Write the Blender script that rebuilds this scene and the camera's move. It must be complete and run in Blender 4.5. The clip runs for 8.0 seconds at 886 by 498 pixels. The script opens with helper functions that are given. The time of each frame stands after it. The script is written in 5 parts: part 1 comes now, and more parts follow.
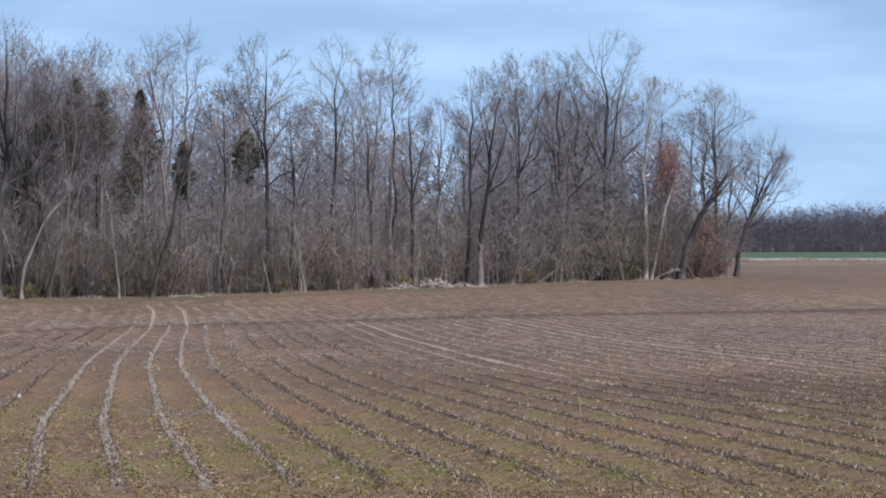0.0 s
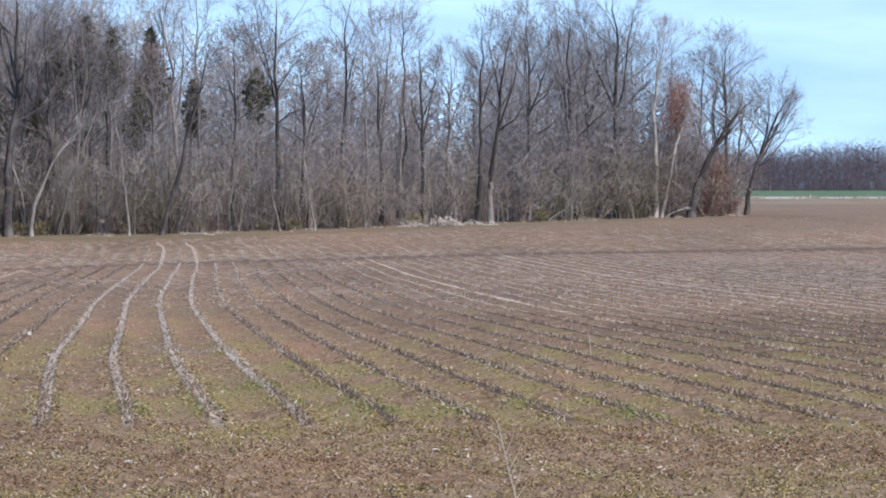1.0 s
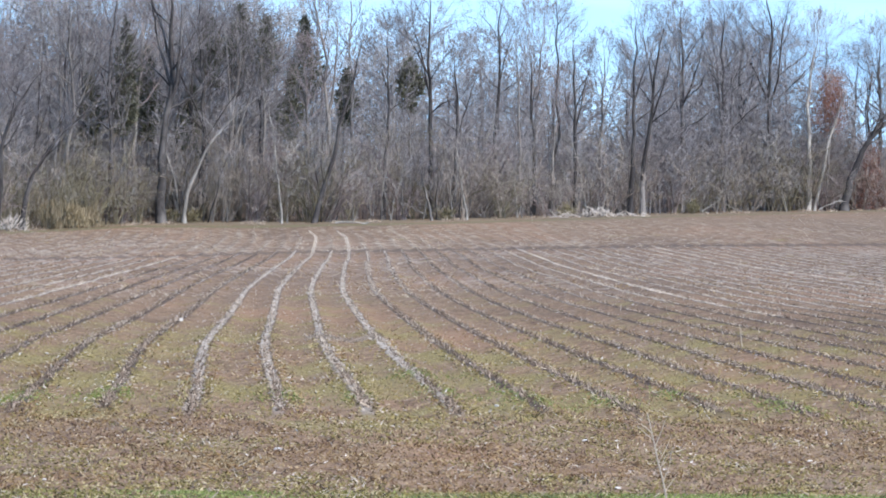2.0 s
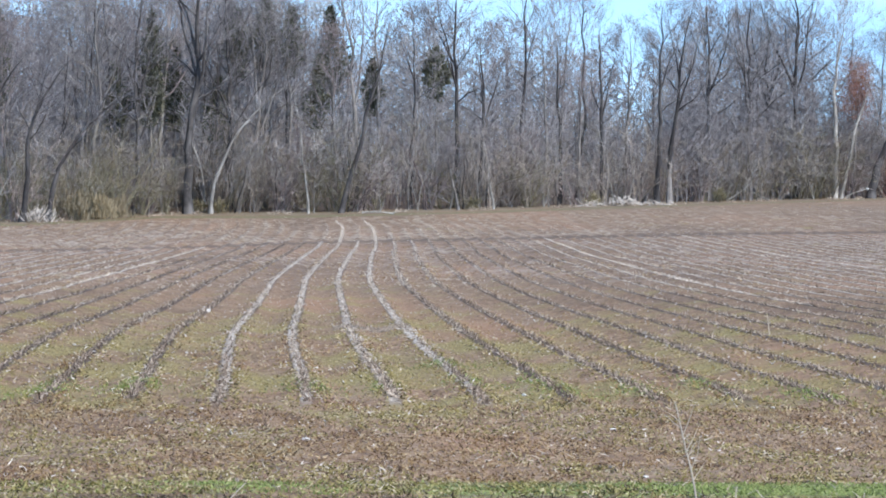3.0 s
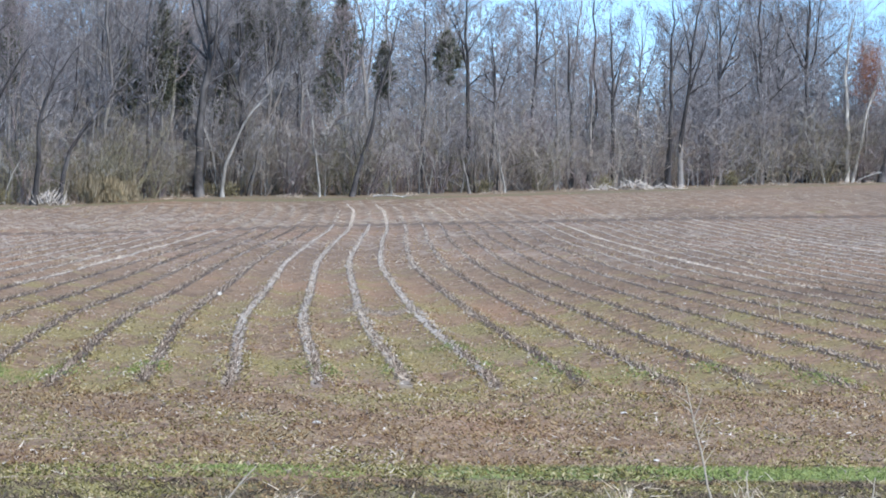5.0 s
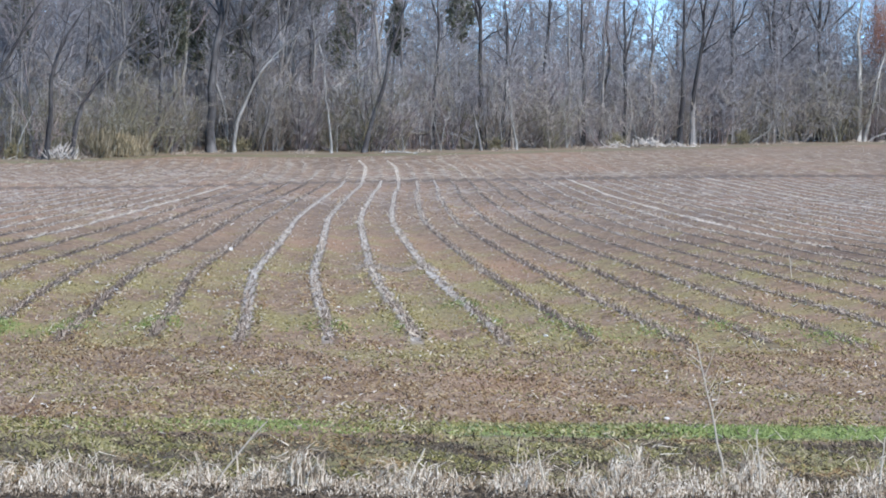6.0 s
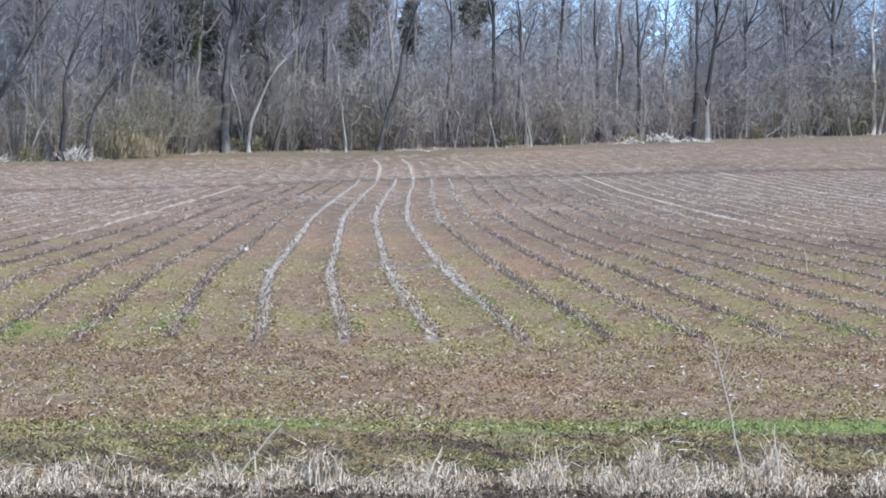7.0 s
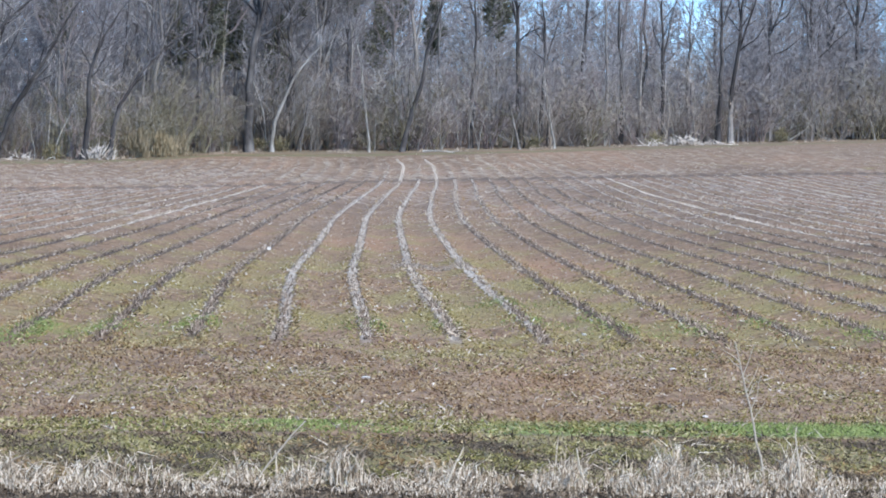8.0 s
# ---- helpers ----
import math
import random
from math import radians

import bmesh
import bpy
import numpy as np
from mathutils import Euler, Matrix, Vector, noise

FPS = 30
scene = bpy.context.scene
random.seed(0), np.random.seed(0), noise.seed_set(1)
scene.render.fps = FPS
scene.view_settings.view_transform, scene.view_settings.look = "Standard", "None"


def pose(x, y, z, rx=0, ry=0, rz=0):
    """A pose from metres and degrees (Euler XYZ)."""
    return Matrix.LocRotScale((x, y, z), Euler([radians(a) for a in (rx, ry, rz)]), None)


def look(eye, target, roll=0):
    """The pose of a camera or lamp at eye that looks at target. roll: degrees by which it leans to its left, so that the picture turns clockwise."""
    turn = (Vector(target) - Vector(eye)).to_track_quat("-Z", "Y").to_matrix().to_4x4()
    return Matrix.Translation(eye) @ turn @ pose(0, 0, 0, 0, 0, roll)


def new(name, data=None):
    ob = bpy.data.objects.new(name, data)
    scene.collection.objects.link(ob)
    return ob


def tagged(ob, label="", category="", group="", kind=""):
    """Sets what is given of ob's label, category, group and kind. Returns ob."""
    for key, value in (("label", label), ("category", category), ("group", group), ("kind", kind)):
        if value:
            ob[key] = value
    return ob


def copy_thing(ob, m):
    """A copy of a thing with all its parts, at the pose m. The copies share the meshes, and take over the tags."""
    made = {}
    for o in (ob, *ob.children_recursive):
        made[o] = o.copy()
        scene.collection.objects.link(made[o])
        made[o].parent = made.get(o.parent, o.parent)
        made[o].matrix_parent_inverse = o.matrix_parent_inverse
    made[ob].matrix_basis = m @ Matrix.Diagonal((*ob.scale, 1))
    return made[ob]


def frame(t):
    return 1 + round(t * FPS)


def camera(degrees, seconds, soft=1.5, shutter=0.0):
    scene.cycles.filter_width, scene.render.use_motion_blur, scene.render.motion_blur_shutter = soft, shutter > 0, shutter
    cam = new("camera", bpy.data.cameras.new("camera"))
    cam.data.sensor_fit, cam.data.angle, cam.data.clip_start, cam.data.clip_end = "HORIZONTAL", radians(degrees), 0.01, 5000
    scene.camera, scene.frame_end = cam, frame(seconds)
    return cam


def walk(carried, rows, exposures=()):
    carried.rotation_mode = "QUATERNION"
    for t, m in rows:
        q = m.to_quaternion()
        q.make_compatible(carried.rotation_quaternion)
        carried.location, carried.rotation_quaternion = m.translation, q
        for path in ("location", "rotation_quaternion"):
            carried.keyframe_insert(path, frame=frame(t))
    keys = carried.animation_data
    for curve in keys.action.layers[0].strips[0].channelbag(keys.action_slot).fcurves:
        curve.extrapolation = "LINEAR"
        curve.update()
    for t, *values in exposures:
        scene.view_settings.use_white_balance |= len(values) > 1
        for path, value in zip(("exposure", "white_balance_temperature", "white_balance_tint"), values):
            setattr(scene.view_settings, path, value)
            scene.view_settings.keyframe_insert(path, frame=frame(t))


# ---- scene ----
# The camera stands still beside a road and turns: (seconds, yaw, pitch, roll) in degrees.
cam = camera(12.0, 8.0, soft=1.85)
EYE, TURN, TILT = 2.25, -3.706, 0.107
ROWS = [
    (0.0, 0.000, 0.000, -0.106),
    (0.1, 0.008, 0.006, -0.134),
    (0.2, 0.008, -0.004, -0.163),
    (0.3, 0.008, -0.053, -0.191),
    (0.4, 0.009, -0.201, -0.220),
    (0.5, -0.005, -0.373, -0.248),
    (0.6, 0.010, -0.578, -0.205),
    (0.7, 0.010, -0.726, -0.162),
    (0.8, 0.010, -0.846, -0.118),
    (0.9, 0.010, -0.856, -0.075),
    (1.0, 0.138, -0.843, -0.032),
    (1.1, 0.494, -0.877, 0.043),
    (1.2, 0.771, -0.938, 0.117),
    (1.3, 1.265, -0.962, 0.192),
    (1.4, 1.422, -0.975, 0.266),
    (1.5, 1.609, -0.991, 0.341),
    (1.6, 1.787, -1.001, 0.377),
    (1.7, 1.727, -1.002, 0.413),
    (1.8, 2.014, -0.996, 0.450),
    (1.9, 2.172, -0.989, 0.486),
    (2.0, 2.199, -0.986, 0.522),
    (2.2, 2.283, -1.054, 0.590),
    (3.5, 2.680, -1.137, 0.117),
    (4.0, 2.677, -1.143, 0.387),
    (4.5, 2.688, -1.335, 0.338),
    (4.7, 2.690, -1.350, 0.300),
    (5.8, 2.855, -1.640, 0.550),
    (5.9, 2.860, -1.760, 0.600),
    (6.0, 2.862, -1.946, 0.671),
    (6.1, 2.862, -1.980, 0.736),
    (6.2, 2.861, -1.984, 0.801),
    (6.3, 2.867, -1.980, 0.865),
    (6.4, 2.881, -1.977, 0.930),
    (6.5, 2.968, -1.965, 0.995),
    (6.6, 2.992, -1.955, 0.809),
    (6.7, 3.043, -1.952, 0.623),
    (6.8, 3.079, -1.972, 0.438),
    (6.9, 3.068, -1.968, 0.252),
    (7.0, 3.072, -1.976, 0.066),
    (7.1, 3.085, -1.957, 0.200),
    (7.2, 3.105, -1.942, 0.333),
    (7.3, 3.202, -1.944, 0.467),
    (7.4, 3.330, -1.939, 0.600),
    (7.5, 3.350, -1.971, 0.734),
    (7.6, 3.358, -1.991, 0.681),
    (7.7, 3.352, -1.995, 0.627),
    (7.8, 3.384, -1.992, 0.574),
    (7.9, 3.370, -1.980, 0.520),
    (8.0, 3.380, -1.965, 0.467),
]
EXPOSURES = [(0.0, 0.07, 7400, 22), (0.5, 0.27, 7450, 21), (1.0, 0.5, 7250, 19), (1.5, 0.8, 6900, 15), (2.0, 0.82, 6800, 14), (3.5, 0.82, 6600, 11), (4.5, 0.82, 6550, 11), (6.0, 0.83, 6360, 11), (8.0, 0.84, 6330, 11)]


def aim(yaw, pitch, roll):
    return pose(0, 0, EYE, 0, 0, yaw + TURN) @ pose(0, 0, 0, 90 + pitch + TILT, 0, 0) @ pose(0, 0, 0, 0, 0, roll)


walk(cam, [(t, aim(yaw, pitch, roll)) for t, yaw, pitch, roll in ROWS], EXPOSURES)

# ---- daylight: clear sky with thin cloud, sun high on the right behind the camera ----
SUN_AZIMUTH, SUN_ELEVATION = 138.0, 41.0  # clockwise from straight ahead
world = bpy.data.worlds.new("sky")
scene.world = world
world.use_nodes = True
wn, wl = world.node_tree.nodes, world.node_tree.links
wn.clear()
sky = wn.new("ShaderNodeTexSky")
sky.sky_type, sky.sun_disc = "NISHITA", False
sky.sun_elevation, sky.sun_rotation = radians(SUN_ELEVATION), radians(SUN_AZIMUTH)
sky.air_density, sky.dust_density, sky.ozone_density = 1.0, 0.4, 3.0
back = wn.new("ShaderNodeBackground")
back.inputs["Strength"].default_value = 0.15
wout = wn.new("ShaderNodeOutputWorld")
# the low sky is as blue as the sky higher up, with thin streaks of cloud
way = wn.new("ShaderNodeTexCoord")
lifted = wn.new("ShaderNodeVectorMath")
lifted.operation = "MULTIPLY_ADD"
lifted.inputs[1].default_value, lifted.inputs[2].default_value = (1, 1, 0.75), (0, 0, 0.17)
wl.new(way.outputs["Generated"], lifted.inputs[0])
wl.new(lifted.outputs["Vector"], sky.inputs["Vector"])
streak = wn.new("ShaderNodeTexNoise")
streak.inputs["Scale"].default_value, streak.inputs["Detail"].default_value = 9.0, 5.0
spread = wn.new("ShaderNodeMapping")
spread.inputs["Scale"].default_value, spread.inputs["Rotation"].default_value = (1, 1, 5), (0.1, 0.12, 0)
wl.new(way.outputs["Generated"], spread.inputs["Vector"])
wl.new(spread.outputs["Vector"], streak.inputs["Vector"])
veil = wn.new("ShaderNodeMapRange")
veil.inputs["From Min"].default_value, veil.inputs["From Max"].default_value, veil.inputs["To Max"].default_value = 0.42, 0.75, 0.34
wl.new(streak.outputs["Fac"], veil.inputs["Value"])
cloud = wn.new("ShaderNodeMix")
cloud.data_type = "RGBA"
cloud.inputs["B"].default_value = (6.1, 8.7, 11.6, 1)
wl.new(veil.outputs["Result"], cloud.inputs["Factor"])
wl.new(sky.outputs["Color"], cloud.inputs["A"])
clear_blue = wn.new("ShaderNodeMix")
clear_blue.data_type, clear_blue.blend_type = "RGBA", "MULTIPLY"
clear_blue.inputs["Factor"].default_value, clear_blue.inputs["B"].default_value = 1.0, (0.85, 1.0, 1.06, 1)
wl.new(cloud.outputs["Result"], clear_blue.inputs["A"])
wl.new(clear_blue.outputs["Result"], back.inputs["Color"])
wl.new(back.outputs["Background"], wout.inputs["Surface"])

lamp = bpy.data.lights.new("sun", "SUN")
lamp.energy, lamp.angle, lamp.color = 2.5, radians(0.5), (1.0, 0.94, 0.85)
sun = new("sun", lamp)
a, e = radians(SUN_AZIMUTH), radians(SUN_ELEVATION)
sun.matrix_world = look((60 * math.sin(a) * math.cos(e), 60 * math.cos(a) * math.cos(e), 60 * math.sin(e)), (0, 0, 0))


# ---- materials ----
def material(name, rough=0.85):
    m = bpy.data.materials.new(name)
    m.use_nodes = True
    b = m.node_tree.nodes["Principled BSDF"]
    b.inputs["Roughness"].default_value = rough
    b.inputs["Specular IOR Level"].default_value = 0.25
    return m, m.node_tree.nodes, m.node_tree.links, b


def mapped(n, l, scale, detail=4.0, stretch=(1, 1, 1), coords="Object", rough=0.6):
    c = n.new("ShaderNodeTexCoord")
    g = n.new("ShaderNodeMapping")
    g.inputs["Scale"].default_value = stretch
    t = n.new("ShaderNodeTexNoise")
    t.inputs["Scale"].default_value, t.inputs["Detail"].default_value, t.inputs["Roughness"].default_value = scale, detail, rough
    l.new(c.outputs[coords], g.inputs["Vector"])
    l.new(g.outputs["Vector"], t.inputs["Vector"])
    return t.outputs["Fac"]


def ramp(n, l, fac, *stops):
    r = n.new("ShaderNodeValToRGB")
    while len(r.color_ramp.elements) < len(stops):
        r.color_ramp.elements.new(0.5)
    for e, (p, c) in zip(r.color_ramp.elements, stops):
        e.position, e.color = p, (*c, 1)
    l.new(fac, r.inputs["Fac"])
    return r.outputs["Color"]


def mix(n, l, fac, a, b, kind="MIX"):
    m = n.new("ShaderNodeMix")
    m.data_type, m.blend_type = "RGBA", kind
    for socket, v in ((m.inputs["Factor"], fac), (m.inputs["A"], a), (m.inputs["B"], b)):
        if isinstance(v, bpy.types.NodeSocket):
            l.new(v, socket)
        elif isinstance(v, tuple):
            socket.default_value = (*v, 1)
        else:
            socket.default_value = v
    return m.outputs["Result"]


def maths(n, l, op, a, b=0.0, c=0.0):
    m = n.new("ShaderNodeMath")
    m.operation = op
    for socket, v in zip(m.inputs, (a, b, c)):
        if isinstance(v, bpy.types.NodeSocket):
            l.new(v, socket)
        else:
            socket.default_value = v
    return m.outputs["Value"]


def step(n, l, v, lo, hi):
    m = n.new("ShaderNodeMapRange")
    m.interpolation_type = "SMOOTHSTEP"
    l.new(v, m.inputs["Value"])
    m.inputs["From Min"].default_value, m.inputs["From Max"].default_value = lo, hi
    return m.outputs["Result"]


def bump(n, l, b, fac, strength, distance):
    k = n.new("ShaderNodeBump")
    k.inputs["Strength"].default_value, k.inputs["Distance"].default_value = strength, distance
    l.new(fac, k.inputs["Height"])
    l.new(k.outputs["Normal"], b.inputs["Normal"])


def bark(name, dark, light, pale=None):
    """Ridged bark: fine furrows along the stem, broad blotches, and a shade of its own for each tree."""
    m, n, l, b = material(name, 0.9)
    fine = mapped(n, l, 14.0, 5.0, (1, 1, 0.18))
    broad = mapped(n, l, 0.9, 3.0, (1, 1, 0.5))
    c = ramp(n, l, fine, (0.3, dark), (0.7, light))
    c = mix(n, l, step(n, l, broad, 0.42, 0.68), c, pale or light)
    info = n.new("ShaderNodeObjectInfo")
    tone = maths(n, l, "MULTIPLY_ADD", info.outputs["Random"], 0.5, 0.75)
    grey = n.new("ShaderNodeCombineColor")
    for s in grey.inputs:
        l.new(tone, s)
    l.new(mix(n, l, 1.0, c, grey.outputs["Color"], "MULTIPLY"), b.inputs["Base Color"])
    bump(n, l, b, fine, 0.6, 0.03)
    return m


def twiggy(name, *shades):
    """Twigs: each piece has its own shade."""
    m, n, l, b = material(name, 0.8)
    geo = n.new("ShaderNodeNewGeometry")
    info = n.new("ShaderNodeObjectInfo")
    c = ramp(n, l, geo.outputs["Random Per Island"], *((k / (len(shades) - 1), c) for k, c in enumerate(shades)))
    d = ramp(n, l, info.outputs["Random"], (0.0, (0.8, 0.78, 0.8)), (1.0, (1.15, 1.1, 1.05)))
    l.new(mix(n, l, 1.0, c, d, "MULTIPLY"), b.inputs["Base Color"])
    return m


BARK_DARK = bark("dark_bark", (0.026, 0.024, 0.025), (0.066, 0.061, 0.063), (0.115, 0.109, 0.107))
BARK_GREY = bark("grey_bark", (0.09, 0.082, 0.078), (0.22, 0.205, 0.195), (0.32, 0.3, 0.28))
BARK_MID = bark("weathered_bark", (0.036, 0.034, 0.035), (0.098, 0.092, 0.092), (0.2, 0.19, 0.185))
BARK_PALE = bark("pale_bark", (0.14, 0.132, 0.122), (0.31, 0.296, 0.275), (0.48, 0.46, 0.43))
TWIG = twiggy("grey_twigs", (0.148, 0.145, 0.154), (0.275, 0.27, 0.278), (0.45, 0.444, 0.448))
# darker copy of grey_twigs: crowns' dark look against the sky put into colour
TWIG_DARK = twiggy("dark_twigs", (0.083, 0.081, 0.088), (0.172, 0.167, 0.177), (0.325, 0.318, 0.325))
TWIG_RED = twiggy("russet_twigs", (0.15, 0.12, 0.122), (0.265, 0.226, 0.223), (0.43, 0.385, 0.37))
TWIG_BROWN = twiggy("brown_twigs", (0.14, 0.125, 0.112), (0.258, 0.232, 0.207), (0.42, 0.385, 0.345))
TWIG_OLIVE = twiggy("olive_twigs", (0.11, 0.104, 0.07), (0.195, 0.183, 0.125), (0.33, 0.305, 0.225))
TWIG_PALE = twiggy("pale_twigs", (0.225, 0.222, 0.225), (0.375, 0.368, 0.365), (0.55, 0.54, 0.525))
NEEDLE = twiggy("cedar_needles", (0.046, 0.054, 0.038), (0.092, 0.102, 0.07), (0.175, 0.18, 0.125))
RUST = twiggy("rust_leaves", (0.26, 0.11, 0.078), (0.38, 0.175, 0.122), (0.47, 0.25, 0.175))
RUSSET = twiggy("russet_leaves", (0.11, 0.053, 0.045), (0.18, 0.09, 0.074), (0.28, 0.16, 0.13))
OLIVE = twiggy("olive_leaves", (0.1, 0.094, 0.052), (0.18, 0.163, 0.094), (0.3, 0.262, 0.165))
STRAW = twiggy("dry_straw", (0.24, 0.19, 0.14), (0.46, 0.4, 0.31), (0.74, 0.68, 0.58))
FLECK = twiggy("bleached_flecks", (0.4, 0.35, 0.29), (0.64, 0.58, 0.5), (0.82, 0.78, 0.72))
STALK = twiggy("weathered_stalks", (0.05, 0.036, 0.027), (0.13, 0.098, 0.076), (0.24, 0.187, 0.15), (0.5, 0.42, 0.34))
PALE_STEM = twiggy("sunbleached_stems", (0.28, 0.24, 0.2), (0.5, 0.44, 0.37), (0.72, 0.65, 0.56))
BLEACH = twiggy("bleached_stalks", (0.13, 0.105, 0.083), (0.31, 0.26, 0.21), (0.6, 0.53, 0.44))
MAT = twiggy("matted_weeds", (0.06, 0.037, 0.022), (0.185, 0.11, 0.056), (0.29, 0.178, 0.085), (0.32, 0.23, 0.105), (0.41, 0.31, 0.16), (0.64, 0.55, 0.4))
MAT_OLIVE = twiggy("matted_winter_grass", (0.045, 0.035, 0.014), (0.18, 0.148, 0.05), (0.31, 0.257, 0.09), (0.42, 0.35, 0.15), (0.64, 0.56, 0.38))
MAT_ROUGH = twiggy("matted_rough_grass", (0.03, 0.027, 0.012), (0.12, 0.112, 0.036), (0.215, 0.198, 0.066), (0.31, 0.276, 0.112), (0.52, 0.46, 0.3))
MAT_RUST = twiggy("matted_rusty_weeds", (0.05, 0.03, 0.016), (0.18, 0.105, 0.05), (0.3, 0.192, 0.088), (0.4, 0.285, 0.14), (0.6, 0.49, 0.31))
LITTER_DARK = twiggy("dark_dead_stems", (0.03, 0.023, 0.017), (0.085, 0.064, 0.045), (0.25, 0.2, 0.145))
LITTER = twiggy("dead_leaves", (0.07, 0.045, 0.036), (0.17, 0.105, 0.074), (0.38, 0.28, 0.2))
GRASS = twiggy("spring_grass", (0.09, 0.125, 0.036), (0.17, 0.225, 0.072), (0.29, 0.33, 0.135))
ROCK = bark("pale_stone", (0.5, 0.46, 0.42), (0.68, 0.64, 0.6), (0.75, 0.72, 0.68))
GRAVEL = bark("pale_gravel", (0.42, 0.4, 0.37), (0.6, 0.58, 0.55), (0.66, 0.64, 0.6))


# ---- the lie of the land ----
PITCH = 0.9  # between the crop rows
PROFILE_Y = np.array([-3000, 0, 25, 45, 65, 85, 102, 134, 177, 208, 235, 258, 283, 290, 305, 325, 345, 600, 1000, 4000], float)
PROFILE_Z = np.array([0, 0, 0.0, -0.09, -0.24, -0.5, -0.67, -0.88, -1.15, -1.21, -1.18, -1.03, -0.42, -0.18, 0.15, 0.5, 0.72, 1.72, 3.3, 8], float)
DRIFT_Y = np.array([0, 45, 53, 65, 85, 102, 118, 134, 163, 177, 192, 208, 233, 255, 268, 280, 330], float)
DRIFT_X = np.array([-0.3, -0.52, -0.78, -1.05, -1.2, -1.36, -1.5, -1.47, -1.31, -1.24, -1.03, -0.95, -0.93, -0.97, -1.5, -1.7, -1.7], float)
EDGE_X = np.array([-90, -45, -20, -11.3, -3.4, 9.3, 22.5, 39.5, 46, 60], float)
EDGE_Y = np.array([250, 255, 263, 280, 281, 291, 305, 325, 336, 350], float)


def smooth(v, xs, ys, w):
    """The line through the given places, rounded over a width w."""
    v = np.asarray(v, float)
    return sum(np.interp(v + k * w, xs, ys) for k in (-1, -0.5, 0, 0.5, 1)) / 5


def lie(x, y):
    x, y = np.asarray(x, float), np.asarray(y, float)
    dip = 0.1 * np.clip((-x - 1.5) / 6, 0, 1) * np.clip((y - 92) / 28, 0, 1) * np.clip((255 - y) / 55, 0, 1)
    return smooth(y, PROFILE_Y, PROFILE_Z, np.clip(np.abs(y) * 0.04, 2, 40)) - dip


def surface(x, y):
    """The field's height with the low ridges of the crop rows."""
    x, y = np.asarray(x, float), np.asarray(y, float)
    on = np.clip((y - 41.5) / 1.5, 0, 1) * np.clip((264 - y) / 4, 0, 1)
    return lie(x, y) + 0.04 * on * np.cos(2 * np.pi * (x - drift(y)) / PITCH)


def drift(y):
    return smooth(y, DRIFT_Y, DRIFT_X, 5.0)


TRACK_X = np.array([-90, -13.8, -4.2, 3.9, 10.8, 20.2, 28.1, 60], float)
TRACK_Y = np.array([150, 187, 210, 218, 230, 242, 247, 262], float)


def track(x):
    """How far out the wheel track crosses the rows."""
    return smooth(x, TRACK_X, TRACK_Y, 6.0)


def edge(x):
    return float(np.interp(x, EDGE_X, EDGE_Y))


def mesh_from(name, verts, faces, mat):
    me = bpy.data.meshes.new(name)
    me.from_pydata(np.asarray(verts).tolist(), [], np.asarray(faces).tolist() if not isinstance(faces, list) else faces)
    me.materials.append(mat)
    return me


def part(name, me, parent, label=""):
    ob = new(name, me)
    ob.parent = parent
    return tagged(ob, label)


# ---- ground ----
def ground():
    xs = np.concatenate([[-3000, -1500, -700, -300, -150, -90, -65], np.arange(-45, 60, PITCH / 4), [65, 72, 80, 95, 120, 170, 250, 400, 700, 1500, 3000]])
    ys = np.concatenate([[-3000, -800, -200, -50, -10, 5], np.arange(14, 60, 0.8), np.arange(60, 130, 1.5), np.arange(130, 345, 2.6),
                         np.arange(346, 420, 8), [450, 500, 550, 600, 620, 640, 680, 740, 800, 900, 1000, 1100, 1300, 1700, 2500, 4000]])
    gx, gy = np.meshgrid(xs, ys)
    shift = np.where(np.abs(gx) < 63, drift(gy), 0)
    row = gx / PITCH
    rng = np.random.default_rng(3)
    rough = rng.normal(0, 1, gx.shape) * np.interp(gy, [10, 14, 90, 130, 345, 350], [0, 0.003, 0.004, 0.012, 0.012, 0]) * (np.abs(gx) < 62)
    gz = np.where(np.abs(gx) < 62, surface(gx + shift, gy), lie(gx, gy)) + rough
    ny, nx = gx.shape
    verts = np.stack([gx + shift, gy, gz], -1).reshape(-1, 3)
    i = (np.arange(ny - 1)[:, None] * nx + np.arange(nx - 1)).ravel()
    me = mesh_from("ground", verts, np.stack([i, i + 1, i + nx + 1, i + nx], -1), soil())
    uv = me.uv_layers.new(name="rows")
    loop = np.empty(len(me.loops), int)
    me.loops.foreach_get("vertex_index", loop)
    uv.data.foreach_set("uv", np.stack([row.ravel()[loop], gy.ravel()[loop]], -1).ravel().astype(np.float32))
    uv = me.uv_layers.new(name="margin")
    gap = gy - np.interp(gx, EDGE_X, EDGE_Y) - 40 * np.clip(gx - 46, 0, 20)
    uv.data.foreach_set("uv", np.stack([gap.ravel()[loop], gx.ravel()[loop]], -1).ravel().astype(np.float32))
    uv = me.uv_layers.new(name="track")
    gap = gy - track(gx + shift)
    uv.data.foreach_set("uv", np.stack([gap.ravel()[loop], gx.ravel()[loop]], -1).ravel().astype(np.float32))
    me.polygons.foreach_set("use_smooth", np.ones(len(me.polygons), bool))
    return tagged(new("ground", me), "brown harvested field with pale crop rows and mossy patches", "field", kind="structure")


